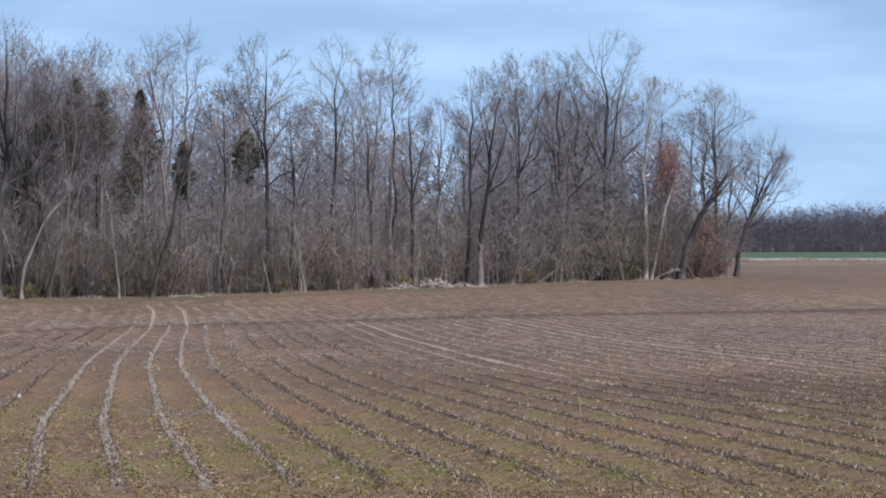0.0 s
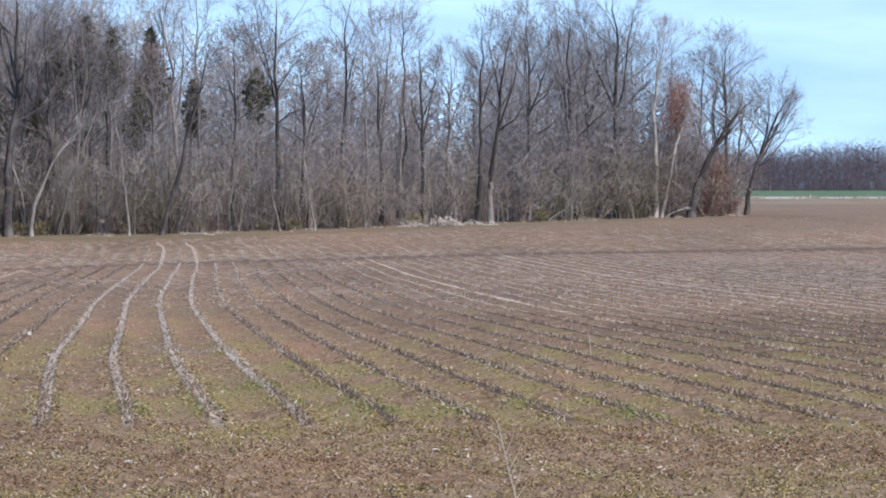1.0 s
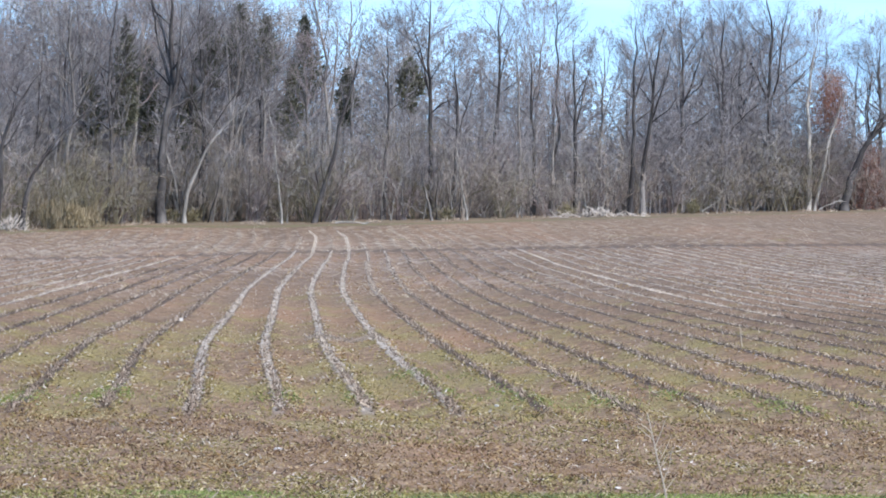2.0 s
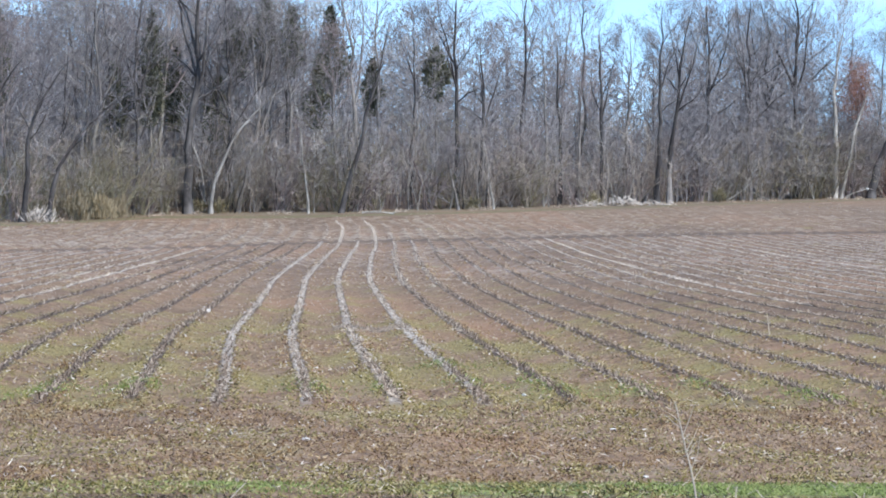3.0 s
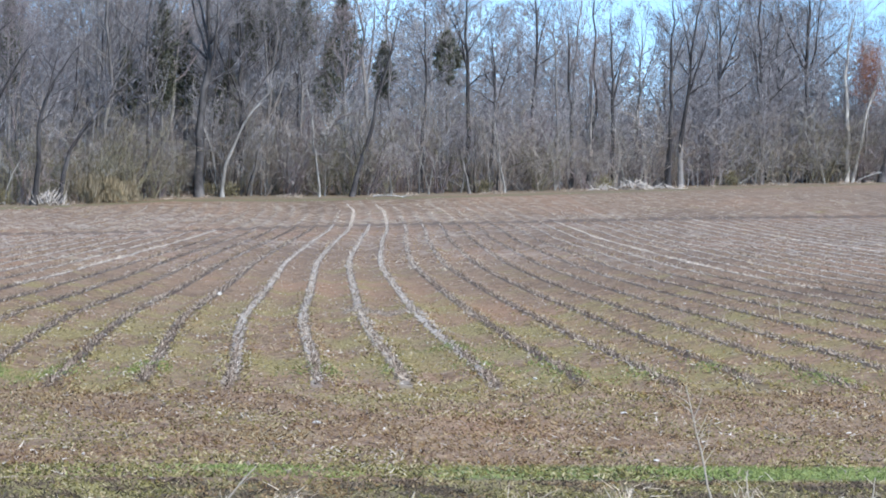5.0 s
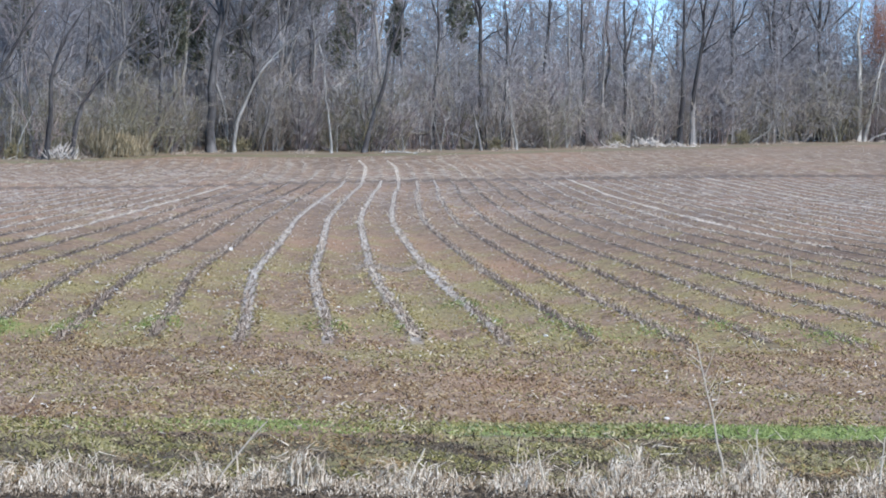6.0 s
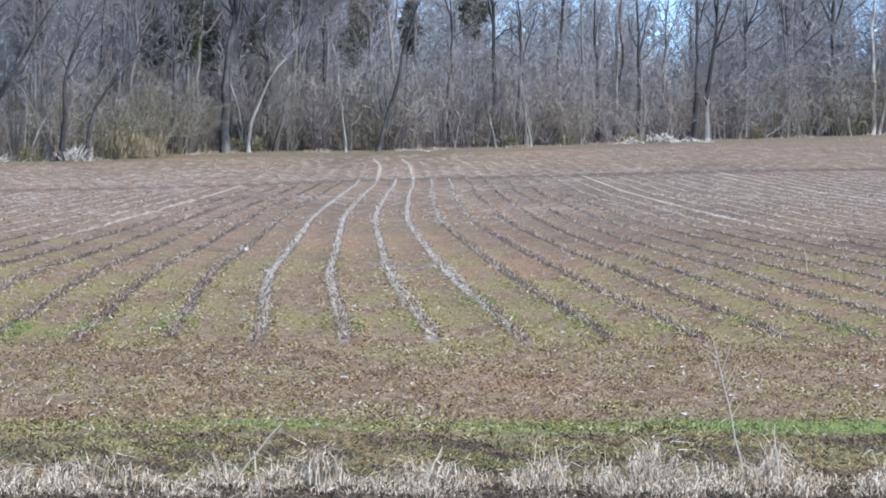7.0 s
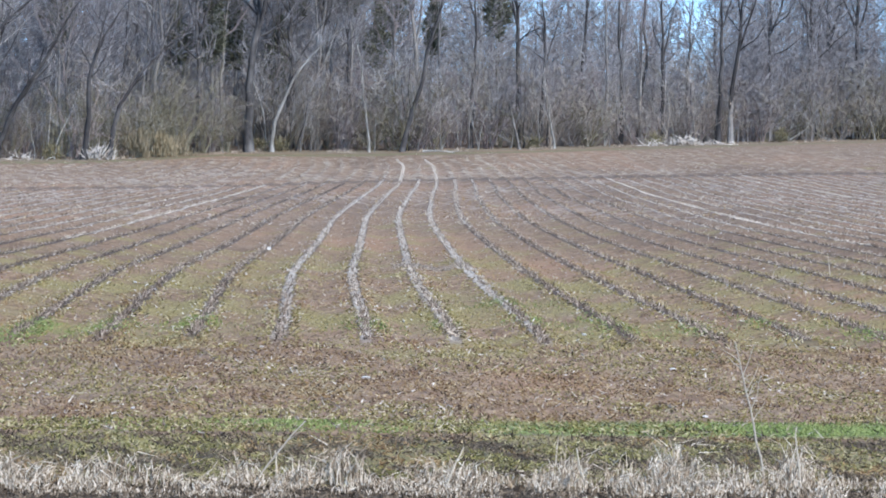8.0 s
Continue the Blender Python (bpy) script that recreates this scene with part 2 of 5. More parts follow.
def soil():
    m, n, l, b = material("field_soil", 0.95)

    def within(v, a0, a1, b0, b1):
        return maths(n, l, "MULTIPLY", step(n, l, v, a0, a1), maths(n, l, "SUBTRACT", 1.0, step(n, l, v, b0, b1)))

    def split(name):
        uv = n.new("ShaderNodeUVMap")
        uv.uv_map = name
        sep = n.new("ShaderNodeSeparateXYZ")
        l.new(uv.outputs["UV"], sep.inputs["Vector"])
        return sep.outputs["X"], sep.outputs["Y"]

    u, v = split("rows")
    margin, side = split("margin")
    gone, _ = split("track")
    fine = mapped(n, l, 7.0, 6.0, (1, 0.3, 1), rough=0.7)
    mid = mapped(n, l, 1.3, 6.0, (1, 0.3, 1), rough=0.7)
    broad = mapped(n, l, 0.14, 3.0, (1, 0.3, 1))
    grit = mapped(n, l, 26.0, 6.0, (1, 0.35, 1), rough=0.75)
    c = ramp(n, l, fine, (0.38, (0.08, 0.042, 0.024)), (0.5, (0.212, 0.122, 0.07)), (0.63, (0.36, 0.24, 0.145)))
    c = mix(n, l, maths(n, l, "MULTIPLY", step(n, l, grit, 0.44, 0.58), 0.55), c, (0.3, 0.19, 0.11))
    c = mix(n, l, maths(n, l, "MULTIPLY", step(n, l, mid, 0.46, 0.6), 0.5), c, (0.3, 0.21, 0.14))
    tone = mapped(n, l, 0.09, 5.0, (1, 0.22, 1), rough=0.65)
    c = mix(n, l, maths(n, l, "MULTIPLY", step(n, l, tone, 0.5, 0.62), 0.6), c, (0.36, 0.2, 0.115))
    c = mix(n, l, maths(n, l, "MULTIPLY", maths(n, l, "SUBTRACT", 1.0, step(n, l, tone, 0.38, 0.48)), 0.5), c, (0.115, 0.07, 0.045))
    c = mix(n, l, maths(n, l, "MULTIPLY", step(n, l, v, 85.0, 150.0), 0.4), c, ramp(n, l, mid, (0.4, (0.165, 0.113, 0.085)), (0.6, (0.275, 0.2, 0.152))))
    # moss and winter weeds between the rows, thickest near the headland
    near = within(v, 36.0, 44.0, 52.0, 140.0)
    moss = step(n, l, maths(n, l, "MULTIPLY_ADD", near, 0.17, maths(n, l, "ADD", mapped(n, l, 0.55, 6.0, (1, 0.35, 1), rough=0.6), maths(n, l, "MULTIPLY", mid, 0.4))), 0.78, 1.0)
    c = mix(n, l, maths(n, l, "MULTIPLY", moss, 0.85), c, ramp(n, l, grit, (0.4, (0.14, 0.105, 0.032)), (0.6, (0.37, 0.295, 0.112))))
    # the greener verge strip, and the rough ground on its near side
    strip = maths(n, l, "MULTIPLY", within(v, 29.3, 29.9, 30.6, 31.4), step(n, l, maths(n, l, "ADD", mid, maths(n, l, "MULTIPLY", step(n, l, side, -1.5, 4.0), 0.3)), 0.54, 0.66))
    c = mix(n, l, strip, c, ramp(n, l, fine, (0.4, (0.08, 0.11, 0.03)), (0.6, (0.26, 0.3, 0.09))))
    rough = maths(n, l, "SUBTRACT", 1.0, step(n, l, v, 29.0, 29.6))
    c = mix(n, l, maths(n, l, "MULTIPLY", rough, 0.8), c, ramp(n, l, mid, (0.42, (0.03, 0.024, 0.014)), (0.58, (0.25, 0.215, 0.08))))
    c = mix(n, l, maths(n, l, "SUBTRACT", 1.0, step(n, l, v, 25.2, 25.6)), c, (0.06, 0.04, 0.026))
    # stubble along each row, its shadow painted in as a dark line, and bleached residue
    wave = maths(n, l, "COSINE", maths(n, l, "MULTIPLY", u, 2 * math.pi))
    line = maths(n, l, "ADD", wave, maths(n, l, "MULTIPLY_ADD", fine, 0.5, -0.25))
    rows = maths(n, l, "MULTIPLY", step(n, l, line, 0.7, 0.93), maths(n, l, "MULTIPLY", within(v, 41.6, 43.6, 300.0, 312.0), maths(n, l, "SUBTRACT", 1.0, step(n, l, margin, -11.0, -8.0))))
    rows = maths(n, l, "MULTIPLY", rows, maths(n, l, "SUBTRACT", 1.0, maths(n, l, "MULTIPLY", step(n, l, gone, -6.0, 2.0), 0.75)))
    c = mix(n, l, maths(n, l, "MULTIPLY", rows, 0.9), c, (0.075, 0.05, 0.038))
    patchy = mapped(n, l, 0.3, 4.0, (1, 0.13, 1))
    pale = maths(n, l, "MAXIMUM", within(u, -1.6, -1.2, 2.3, 2.7), maths(n, l, "MULTIPLY", within(u, -1.6, -1.2, 4.3, 4.7), step(n, l, v, 105.0, 130.0)))
    for k in (-9, -7, 12, 21):
        pale = maths(n, l, "MAXIMUM", pale, maths(n, l, "MULTIPLY", within(u, k - 0.5, k - 0.4, k + 0.4, k + 0.5), step(n, l, v, 85.0, 115.0)))
    pale = maths(n, l, "ADD", maths(n, l, "MULTIPLY_ADD", pale, 0.3, patchy), maths(n, l, "MULTIPLY", step(n, l, v, 75.0, 120.0), 0.14))
    pale = maths(n, l, "SUBTRACT", pale, maths(n, l, "MULTIPLY", step(n, l, gone, 0.0, 45.0), 0.16))
    outer = maths(n, l, "SUBTRACT", 1.0, within(u, -6.5, -6.0, 9.5, 10.5))
    pale = maths(n, l, "MULTIPLY_ADD", maths(n, l, "MULTIPLY", outer, maths(n, l, "MULTIPLY", step(n, l, v, 90.0, 115.0), maths(n, l, "SUBTRACT", 1.0, step(n, l, gone, -20.0, -4.0)))), 0.22, pale)
    core = maths(n, l, "MULTIPLY", maths(n, l, "MULTIPLY", rows, maths(n, l, "SUBTRACT", 1.0, step(n, l, gone, -6.0, 0.0))), step(n, l, line, 0.84, 1.0))
    c = mix(n, l, maths(n, l, "MULTIPLY", core, step(n, l, pale, 0.58, 0.8)), c, (0.46, 0.39, 0.32))
    # scattered straw
    straw = maths(n, l, "MULTIPLY", within(v, 100.0, 150.0, 240.0, 262.0), step(n, l, maths(n, l, "ADD", mid, maths(n, l, "MULTIPLY", broad, 0.5)), 0.74, 0.95))
    c = mix(n, l, maths(n, l, "MULTIPLY", straw, 0.5), c, (0.44, 0.37, 0.31))
    # wheel track across the rows
    crossed = within(gone, -4.0, -1.5, 1.0, 4.0)
    c = mix(n, l, maths(n, l, "MULTIPLY", crossed, 0.75), c, (0.115, 0.083, 0.066))
    past = maths(n, l, "MULTIPLY", maths(n, l, "MULTIPLY", step(n, l, gone, 3.0, 7.0), maths(n, l, "SUBTRACT", 1.0, step(n, l, v, 275.0, 312.0))), maths(n, l, "SUBTRACT", 1.0, step(n, l, margin, -11.0, -8.0)))
    c = mix(n, l, maths(n, l, "MULTIPLY", past, maths(n, l, "MULTIPLY", step(n, l, mapped(n, l, 2.5, 6.0, (0.7, 0.12, 1), rough=0.75), 0.48, 0.66), 0.55)), c, (0.42, 0.34, 0.25))
    lanes = maths(n, l, "MULTIPLY", maths(n, l, "MULTIPLY", past, step(n, l, wave, 0.0, 0.8)), maths(n, l, "MULTIPLY", step(n, l, patchy, 0.43, 0.6), step(n, l, mid, 0.42, 0.6)))
    c = mix(n, l, maths(n, l, "MULTIPLY", lanes, 0.6), c, (0.44, 0.365, 0.28))
    # dead grass along the wood, leaf mould inside it
    turf = maths(n, l, "MULTIPLY", within(margin, -4.5, -2.5, 1.5, 3.0), step(n, l, mid, 0.3, 0.5))
    c = mix(n, l, turf, c, (0.21, 0.17, 0.115))
    c = mix(n, l, within(margin, -9.0, -7.5, -5.5, -4.0), c, (0.18, 0.158, 0.085))
    c = mix(n, l, maths(n, l, "MULTIPLY", step(n, l, margin, 1.5, 4.0), maths(n, l, "SUBTRACT", 1.0, step(n, l, v, 380.0, 400.0))), c, (0.14, 0.1, 0.075))
    c = mix(n, l, maths(n, l, "MULTIPLY", step(n, l, v, 270.0, 300.0), 0.3), c, (0.23, 0.175, 0.13))
    # dry grass before the road, a green crop far beyond it
    c = mix(n, l, maths(n, l, "MULTIPLY", step(n, l, v, 440.0, 500.0), step(n, l, broad, 0.35, 0.55)), c, (0.27, 0.225, 0.15))
    c = mix(n, l, step(n, l, v, 625.0, 640.0), c, (0.1, 0.17, 0.09))
    l.new(c, b.inputs["Base Color"])
    bump(n, l, b, fine, 0.8, 0.05)
    return m


# ---- growing things ----
def cones(p0, p1, r, sides=3):
    """Tapered twigs, all at once: a ring at p0, a point at p1."""
    p0, p1, r = np.asarray(p0, float), np.asarray(p1, float), np.asarray(r, float)
    d = p1 - p0
    d = d / (np.linalg.norm(d, axis=1, keepdims=True) + 1e-9)
    ref = np.where(np.abs(d[:, 2:3]) > 0.8, [[1.0, 0, 0]], [[0, 0, 1.0]])
    s = np.cross(d, ref)
    s /= np.linalg.norm(s, axis=1, keepdims=True) + 1e-9
    w = np.cross(d, s)
    ring = [p0 + r[:, None] * (math.cos(2 * math.pi * k / sides) * s + math.sin(2 * math.pi * k / sides) * w) for k in range(sides)]
    v = np.stack([*ring, p1], 1).reshape(-1, 3)
    base = np.arange(len(p0)) * (sides + 1)
    f = np.concatenate([np.stack([base + k, base + (k + 1) % sides, base + sides], -1) for k in range(sides)])
    return v, f


def tubes(paths, sides):
    """Bent limbs: each a list of points and radii; the last ring is closed to a point."""
    verts, faces, at = [], [], 0
    for pts, rad in paths:
        pts = np.asarray(pts, float)
        d = np.gradient(pts, axis=0)
        d /= np.linalg.norm(d, axis=1, keepdims=True) + 1e-9
        ref = np.array([1.0, 0.1, 0]) if abs(d[0, 2]) > 0.6 else np.array([0, 0.1, 1.0])
        s = np.cross(d, ref)
        s /= np.linalg.norm(s, axis=1, keepdims=True) + 1e-9
        w = np.cross(d, s)
        ang = 2 * np.pi * np.arange(sides) / sides
        ring = pts[:, None] + np.asarray(rad)[:, None, None] * (np.cos(ang)[None, :, None] * s[:, None] + np.sin(ang)[None, :, None] * w[:, None])
        verts.append(ring.reshape(-1, 3))
        verts.append(pts[-1:] + d[-1:] * rad[-1])
        for j in range(len(pts) - 1):
            for k in range(sides):
                k2 = (k + 1) % sides
                faces.append((at + j * sides + k, at + j * sides + k2, at + (j + 1) * sides + k2, at + (j + 1) * sides + k))
        last, tip = at + (len(pts) - 1) * sides, at + len(pts) * sides
        faces.extend((last + k, last + (k + 1) % sides, tip) for k in range(sides))
        at = tip + 1
    return np.concatenate(verts), faces


def joined(*sets):
    verts, faces, at = [], [], 0
    for v, f in sets:
        verts.append(v)
        faces.extend(tuple(int(i) + at for i in q) for q in f)
        at += len(v)
    return np.concatenate(verts), faces


def bent(rng, p, d, length, n, wiggle, up):
    """A limb's path that wanders and turns upwards."""
    p, d = np.array(p, float), np.array(d, float)
    pts = [p.copy()]
    for _ in range(n):
        d = d + rng.normal(0, wiggle, 3) + np.array([0, 0, up])
        d /= np.linalg.norm(d)
        p = p + d * length / n
        pts.append(p.copy())
    return np.array(pts)


def along(pts, t):
    f = t * (len(pts) - 1)
    i = min(int(f), len(pts) - 2)
    return pts[i] + (pts[i + 1] - pts[i]) * (f - i), (pts[i + 1] - pts[i]) / (np.linalg.norm(pts[i + 1] - pts[i]) + 1e-9)


def sprays(rng, p, d, length, r, counts, up=0.25):
    """Twigs on twigs from the points p with directions d."""
    out = []
    for count in counts:
        k = np.repeat(np.arange(len(p)), count)
        q = d[k] + rng.normal(0, 0.7, (len(k), 3)) + [0, 0, up]
        q /= np.linalg.norm(q, axis=1, keepdims=True)
        start = p[k]
        ln = length * rng.uniform(0.5, 1.3, len(k))
        end = start + q * ln[:, None]
        out.append(cones(start, end, np.full(len(k), r)))
        p = start + (end - start) * rng.uniform(0.35, 0.95, (len(k), 1))
        d, length, r = q, length * 0.62, r * 0.7
    return out


def grown(seed, height, girth, lean=0.0, lean_y=0.0, bow=1.5, clear=0.4, spread=0.2, limbs=12, lift=0.5, forks=0, twig=1.0, fine=(2, 1), sub=1, thick=0.011):
    """A bare tree: its trunk, its limbs (each a path) and its twigs, from the base at the origin. The branches end within a rounded crown."""
    rng = np.random.default_rng(seed)
    height *= 1.06
    t = np.linspace(0, 1, 13)
    trunk = np.stack([lean * t**bow, lean_y * t**bow, 0.92 * height * t], -1)
    sway = np.cumsum(rng.normal(0, height * 0.007, (12, 2)), 0)
    trunk[1:, :2] += sway - np.linspace(0.3, 0.6, 12)[:, None] * sway[-1]
    rad = girth / 2 * ((1 - t) ** 0.75 * 0.92 + 0.035)
    rad[0] *= 1.35
    low = 0.8 * clear * height
    mid, _ = along(trunk, 0.45 * (1 + 0.8 * clear))
    centre = np.array([mid[0], mid[1], low + 0.52 * (height - low)])
    size = np.array([max(0.85 * spread * height, 0.9)] * 2 + [0.5 * (height - low)])

    def room(p, d):
        """How far a branch may reach before it leaves the crown."""
        p, d = (p - centre) / size, d / size
        a, b, c = d @ d, p @ d, p @ p - 1
        disc = b * b - a * c
        return max((math.sqrt(disc) - b) / a, 0.2) if disc > 0 else 0.4

    def aside(way, spread_out):
        """A heading that leaves a branch to one side, a little upwards."""
        side = np.cross(way, rng.normal(0, 1, 3))
        side /= np.linalg.norm(side) + 1e-9
        q = way + side * spread_out + np.array([0, 0, 0.12])
        return q / np.linalg.norm(q)

    stems = [(trunk, rad)]
    for k in range(forks):
        h = rng.uniform(clear * 1.0, clear * 1.45)
        p, d = along(trunk, h)
        a = rng.uniform(0, 3.14) + 3.14 * k
        q = d + np.array([math.cos(a), math.sin(a) * 0.7, 0]) * rng.uniform(0.2, 0.42)
        q /= np.linalg.norm(q)
        path = bent(rng, p, q, min(room(p, q) * 0.95, height * (1 - h) * 0.9), 8, 0.1, 0.05)
        r = girth / 2 * (1 - h) ** 0.8 * 0.66
        stems.append((path, r * (1 - np.linspace(0, 0.92, 9))))
    arms, branches, shoots, tips, dirs = [], [], [], [], []

    def sprig(p, q, ln, r):
        end = p + q * ln + rng.normal(0, 0.12 * ln, 3)
        shoots.append((p, p + (end - p) * 1.25, r))
        for f in (0.5, 1.0):
            tips.append(p + (end - p) * f), dirs.append(end - p)

    def bough(p, q, ln, r):
        path = bent(rng, p, q, ln, 3, 0.18, 0.06)
        branches.append((path, r * np.array([1, 0.85, 0.68, 0.45])))
        n = 3 if sub else 2
        for j in range(n):
            e, d = along(path, min(0.3 + 0.72 * (j + rng.uniform(0, 1)) / n, 1.0))
            q = aside(d, rng.uniform(0.5, 1.2)) if j < n - 1 else d
            sprig(e, q, max(min(room(e, q) * 0.9, ln * rng.uniform(0.35, 0.65)), 0.3), max(r * 0.5, 0.0085))

    for path, r in stems:
        main = path is trunk
        lo, count = (clear, limbs) if main else (0.2, max(4, limbs // 2))
        for k in range(count):
            f = min(lo + (0.97 - lo) * (k + rng.uniform(0, 1)) / count, 0.97)
            p, d = along(path, f)
            a = k * 2.4 + rng.uniform(-0.6, 0.6)
            q = np.array([math.cos(a), math.sin(a), 0]) + np.array([0, 0, lift * rng.uniform(0.3, 1.5)]) + d * 0.3
            q /= np.linalg.norm(q)
            ln = min(room(p, q) * 0.92, 1.35 * size[0]) * rng.uniform(0.65, 1.0)
            arm = bent(rng, p, q, ln, 6, 0.14, 0.06)
            r0 = max(min(np.interp(f * (len(r) - 1), np.arange(len(r)), r) * 0.5, 0.018 + ln * 0.018), 0.013)
            taper = 1 - np.linspace(0, 0.6, 7)
            arms.append((arm, r0 * taper))
            n = 5 if sub else 3
            for j in range(n):
                g = min(0.28 + 0.75 * (j + rng.uniform(0, 1)) / n, 1.0)
                e, d = along(arm, g)
                q = aside(d, rng.uniform(0.45, 1.0)) if j < n - 1 else d
                bough(e, q, max(min(room(e, q) * 0.9, ln * rng.uniform(0.4, 0.7)), 0.4), max(r0 * (1 - 0.6 * g) * 0.6, 0.011))
        for k in range(2):
            e, d = along(path, 1.0 - 0.03 * k)
            q = aside(d, rng.uniform(0.2, 0.9))
            bough(e, q, max(min(room(e, q) * 0.9, 0.14 * height), 0.5), 0.016)
    d = np.array(dirs)
    d /= np.linalg.norm(d, axis=1, keepdims=True) + 1e-9
    start, end, width = (np.array(k) for k in zip(*shoots))
    sets = [tubes(branches, 3), cones(start, end, width)] + sprays(rng, np.array(tips), d, 0.5 * twig, 0.72 * thick, fine, 0.12)
    return stems, arms, joined(*sets)


def tree(name, x, y, height, girth, wood, twigs, label, split=True, pale_rings=0, **shape):
    """A tree of its own: trunk, limbs and crown as parts."""
    stems, arms, (cv, cf) = grown(height=height, girth=girth, **shape)
    top = new(name)
    v, f = tubes(stems, 8)
    me = mesh_from("trunk", v, f, wood)
    me.polygons.foreach_set("use_smooth", np.ones(len(me.polygons), bool))
    part("trunk", me, top)
    # a paler grey sleeve round the lowest rings of the trunk
    if pale_rings:
        path, r = stems[0]
        v, f = tubes([(path[:pale_rings], r[:pale_rings] * 1.04)], 8)
        v[-9:, 2] += np.array([0.1, 0.5, 0.25, -0.3, -0.7, -0.4, -0.9, -0.1, -0.2])
        part("bare_wood", mesh_from("bare_wood", v, f, BARK_GREY), top, "pale grey patch round the foot of the trunk")
    if split:
        for arm in arms:
            av, af = tubes([arm], 5)
            part("limb", mesh_from("limb", av, af, wood), top)
    else:
        av, af = tubes(arms, 4)
        cv, cf = joined((av, af), (cv, cf))
    part("crown", mesh_from("crown", cv, cf, twigs), top)
    top.location = (x, y, float(lie(x, y)) - 0.05)
    return tagged(top, label, "tree")


def shrub(name, seed, height, stems, twigs, label, width=0.35, fine=(2, 1), sub=7, thick=0.011, foot=0.5):
    rng = np.random.default_rng(seed)
    paths, tips, dirs = [], [], []
    for _ in range(stems):
        a, h = rng.uniform(0, 6.28), height * rng.uniform(0.55, 1.0)
        p = np.array([math.cos(a), math.sin(a), 0]) * rng.uniform(0, foot)
        d = np.array([math.cos(a) * width, math.sin(a) * width, 1]) + rng.normal(0, 0.25, 3)
        path = bent(rng, p, d / np.linalg.norm(d), h, 7, 0.12, 0.02)
        paths.append((path, (0.012 + 0.005 * h) * (1 - np.linspace(0, 0.85, 8))))
        for _ in range(sub):
            q, e = along(path, rng.uniform(0.12, 1.0))
            b = bent(rng, q, e * 0.5 + rng.normal(0, 0.7, 3), h * 0.24 * rng.uniform(0.5, 1.4), 2, 0.2, 0.03)
            paths.append((b, np.array([0.014, 0.011, 0.007])))
            tips += [b[1], b[2]]
            dirs += [b[1] - b[0], b[2] - b[1]]
    dirs = np.array(dirs)
    dirs /= np.linalg.norm(dirs, axis=1, keepdims=True) + 1e-9
    v, f = joined(tubes(paths, 3), *sprays(rng, np.array(tips), dirs, 0.13 * height, thick, fine, 0.1))
    ob = new(name, mesh_from(name, v, f, twigs))
    return tagged(ob, label, "shrub")


def conifer(name, x, y, height, width, seed, label, bare=0.2):
    rng = np.random.default_rng(seed)
    top = new(name)
    t = np.linspace(0, 1, 9)
    path = np.stack([np.cumsum(rng.normal(0, 0.05, 9)), np.cumsum(rng.normal(0, 0.05, 9)), height * t], -1)
    v, f = tubes([(path, 0.14 * (1 - t) + 0.02)], 6)
    part("trunk", mesh_from("trunk", v, f, BARK_GREY), top)
    n = int(height * 26)
    h = rng.uniform(bare, 1, n)
    a = rng.uniform(0, 6.28, n)
    base = np.stack([np.interp(h, t, path[:, 0]), np.interp(h, t, path[:, 1]), h * height], -1)
    lobe = 1 + 0.3 * np.sin(3 * a + 9 * h) + 0.2 * np.sin(17 * h + seed)
    ln = width / 2 * ((1 - h) / (1 - bare)) ** 1.05 * rng.uniform(0.55, 1.0, n) * lobe * np.clip((h - bare) / 0.14, 0.25, 1) + 0.1
    d = np.stack([np.cos(a), np.sin(a), rng.uniform(0.1, 0.8, n)], -1)
    d /= np.linalg.norm(d, axis=1, keepdims=True)
    end = base + d * ln[:, None]
    k = np.repeat(np.arange(n), 12)
    s = base[k] + (end - base)[k] * rng.uniform(0.3, 1.0, (len(k), 1))
    e2 = s + (d[k] * 0.5 + rng.normal(0, 0.7, (len(k), 3)) + [0, 0, 0.3]) * rng.uniform(0.1, 0.28, (len(k), 1))
    v, f = joined(cones(base, end, np.full(n, 0.015)), cones(s, e2, np.full(len(k), 0.05)))
    part("foliage", mesh_from("foliage", v, f, NEEDLE), top)
    top.location = (x, y, float(lie(x, y)) - 0.05)
    return tagged(top, label, "tree")


ground()

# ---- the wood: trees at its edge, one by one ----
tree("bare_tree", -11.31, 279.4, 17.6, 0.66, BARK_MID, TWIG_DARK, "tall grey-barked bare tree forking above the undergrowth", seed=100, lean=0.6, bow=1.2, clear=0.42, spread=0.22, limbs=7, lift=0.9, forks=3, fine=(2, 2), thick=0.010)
tree("bare_tree", -9.83, 280.0, 8.7, 0.32, BARK_PALE, TWIG_PALE, "pale-barked leaning bare tree at the field edge", seed=101, lean=4.95, bow=2.3, clear=0.6, spread=0.149, limbs=5, lift=0.6, forks=1, fine=(2, 1), sub=0)
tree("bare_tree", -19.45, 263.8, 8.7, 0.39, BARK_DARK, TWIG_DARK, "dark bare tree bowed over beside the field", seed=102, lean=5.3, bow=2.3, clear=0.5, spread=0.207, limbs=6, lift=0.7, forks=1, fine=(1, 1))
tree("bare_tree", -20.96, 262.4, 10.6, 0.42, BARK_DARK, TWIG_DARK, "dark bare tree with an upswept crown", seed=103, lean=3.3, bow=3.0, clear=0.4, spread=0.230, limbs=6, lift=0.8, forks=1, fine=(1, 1))
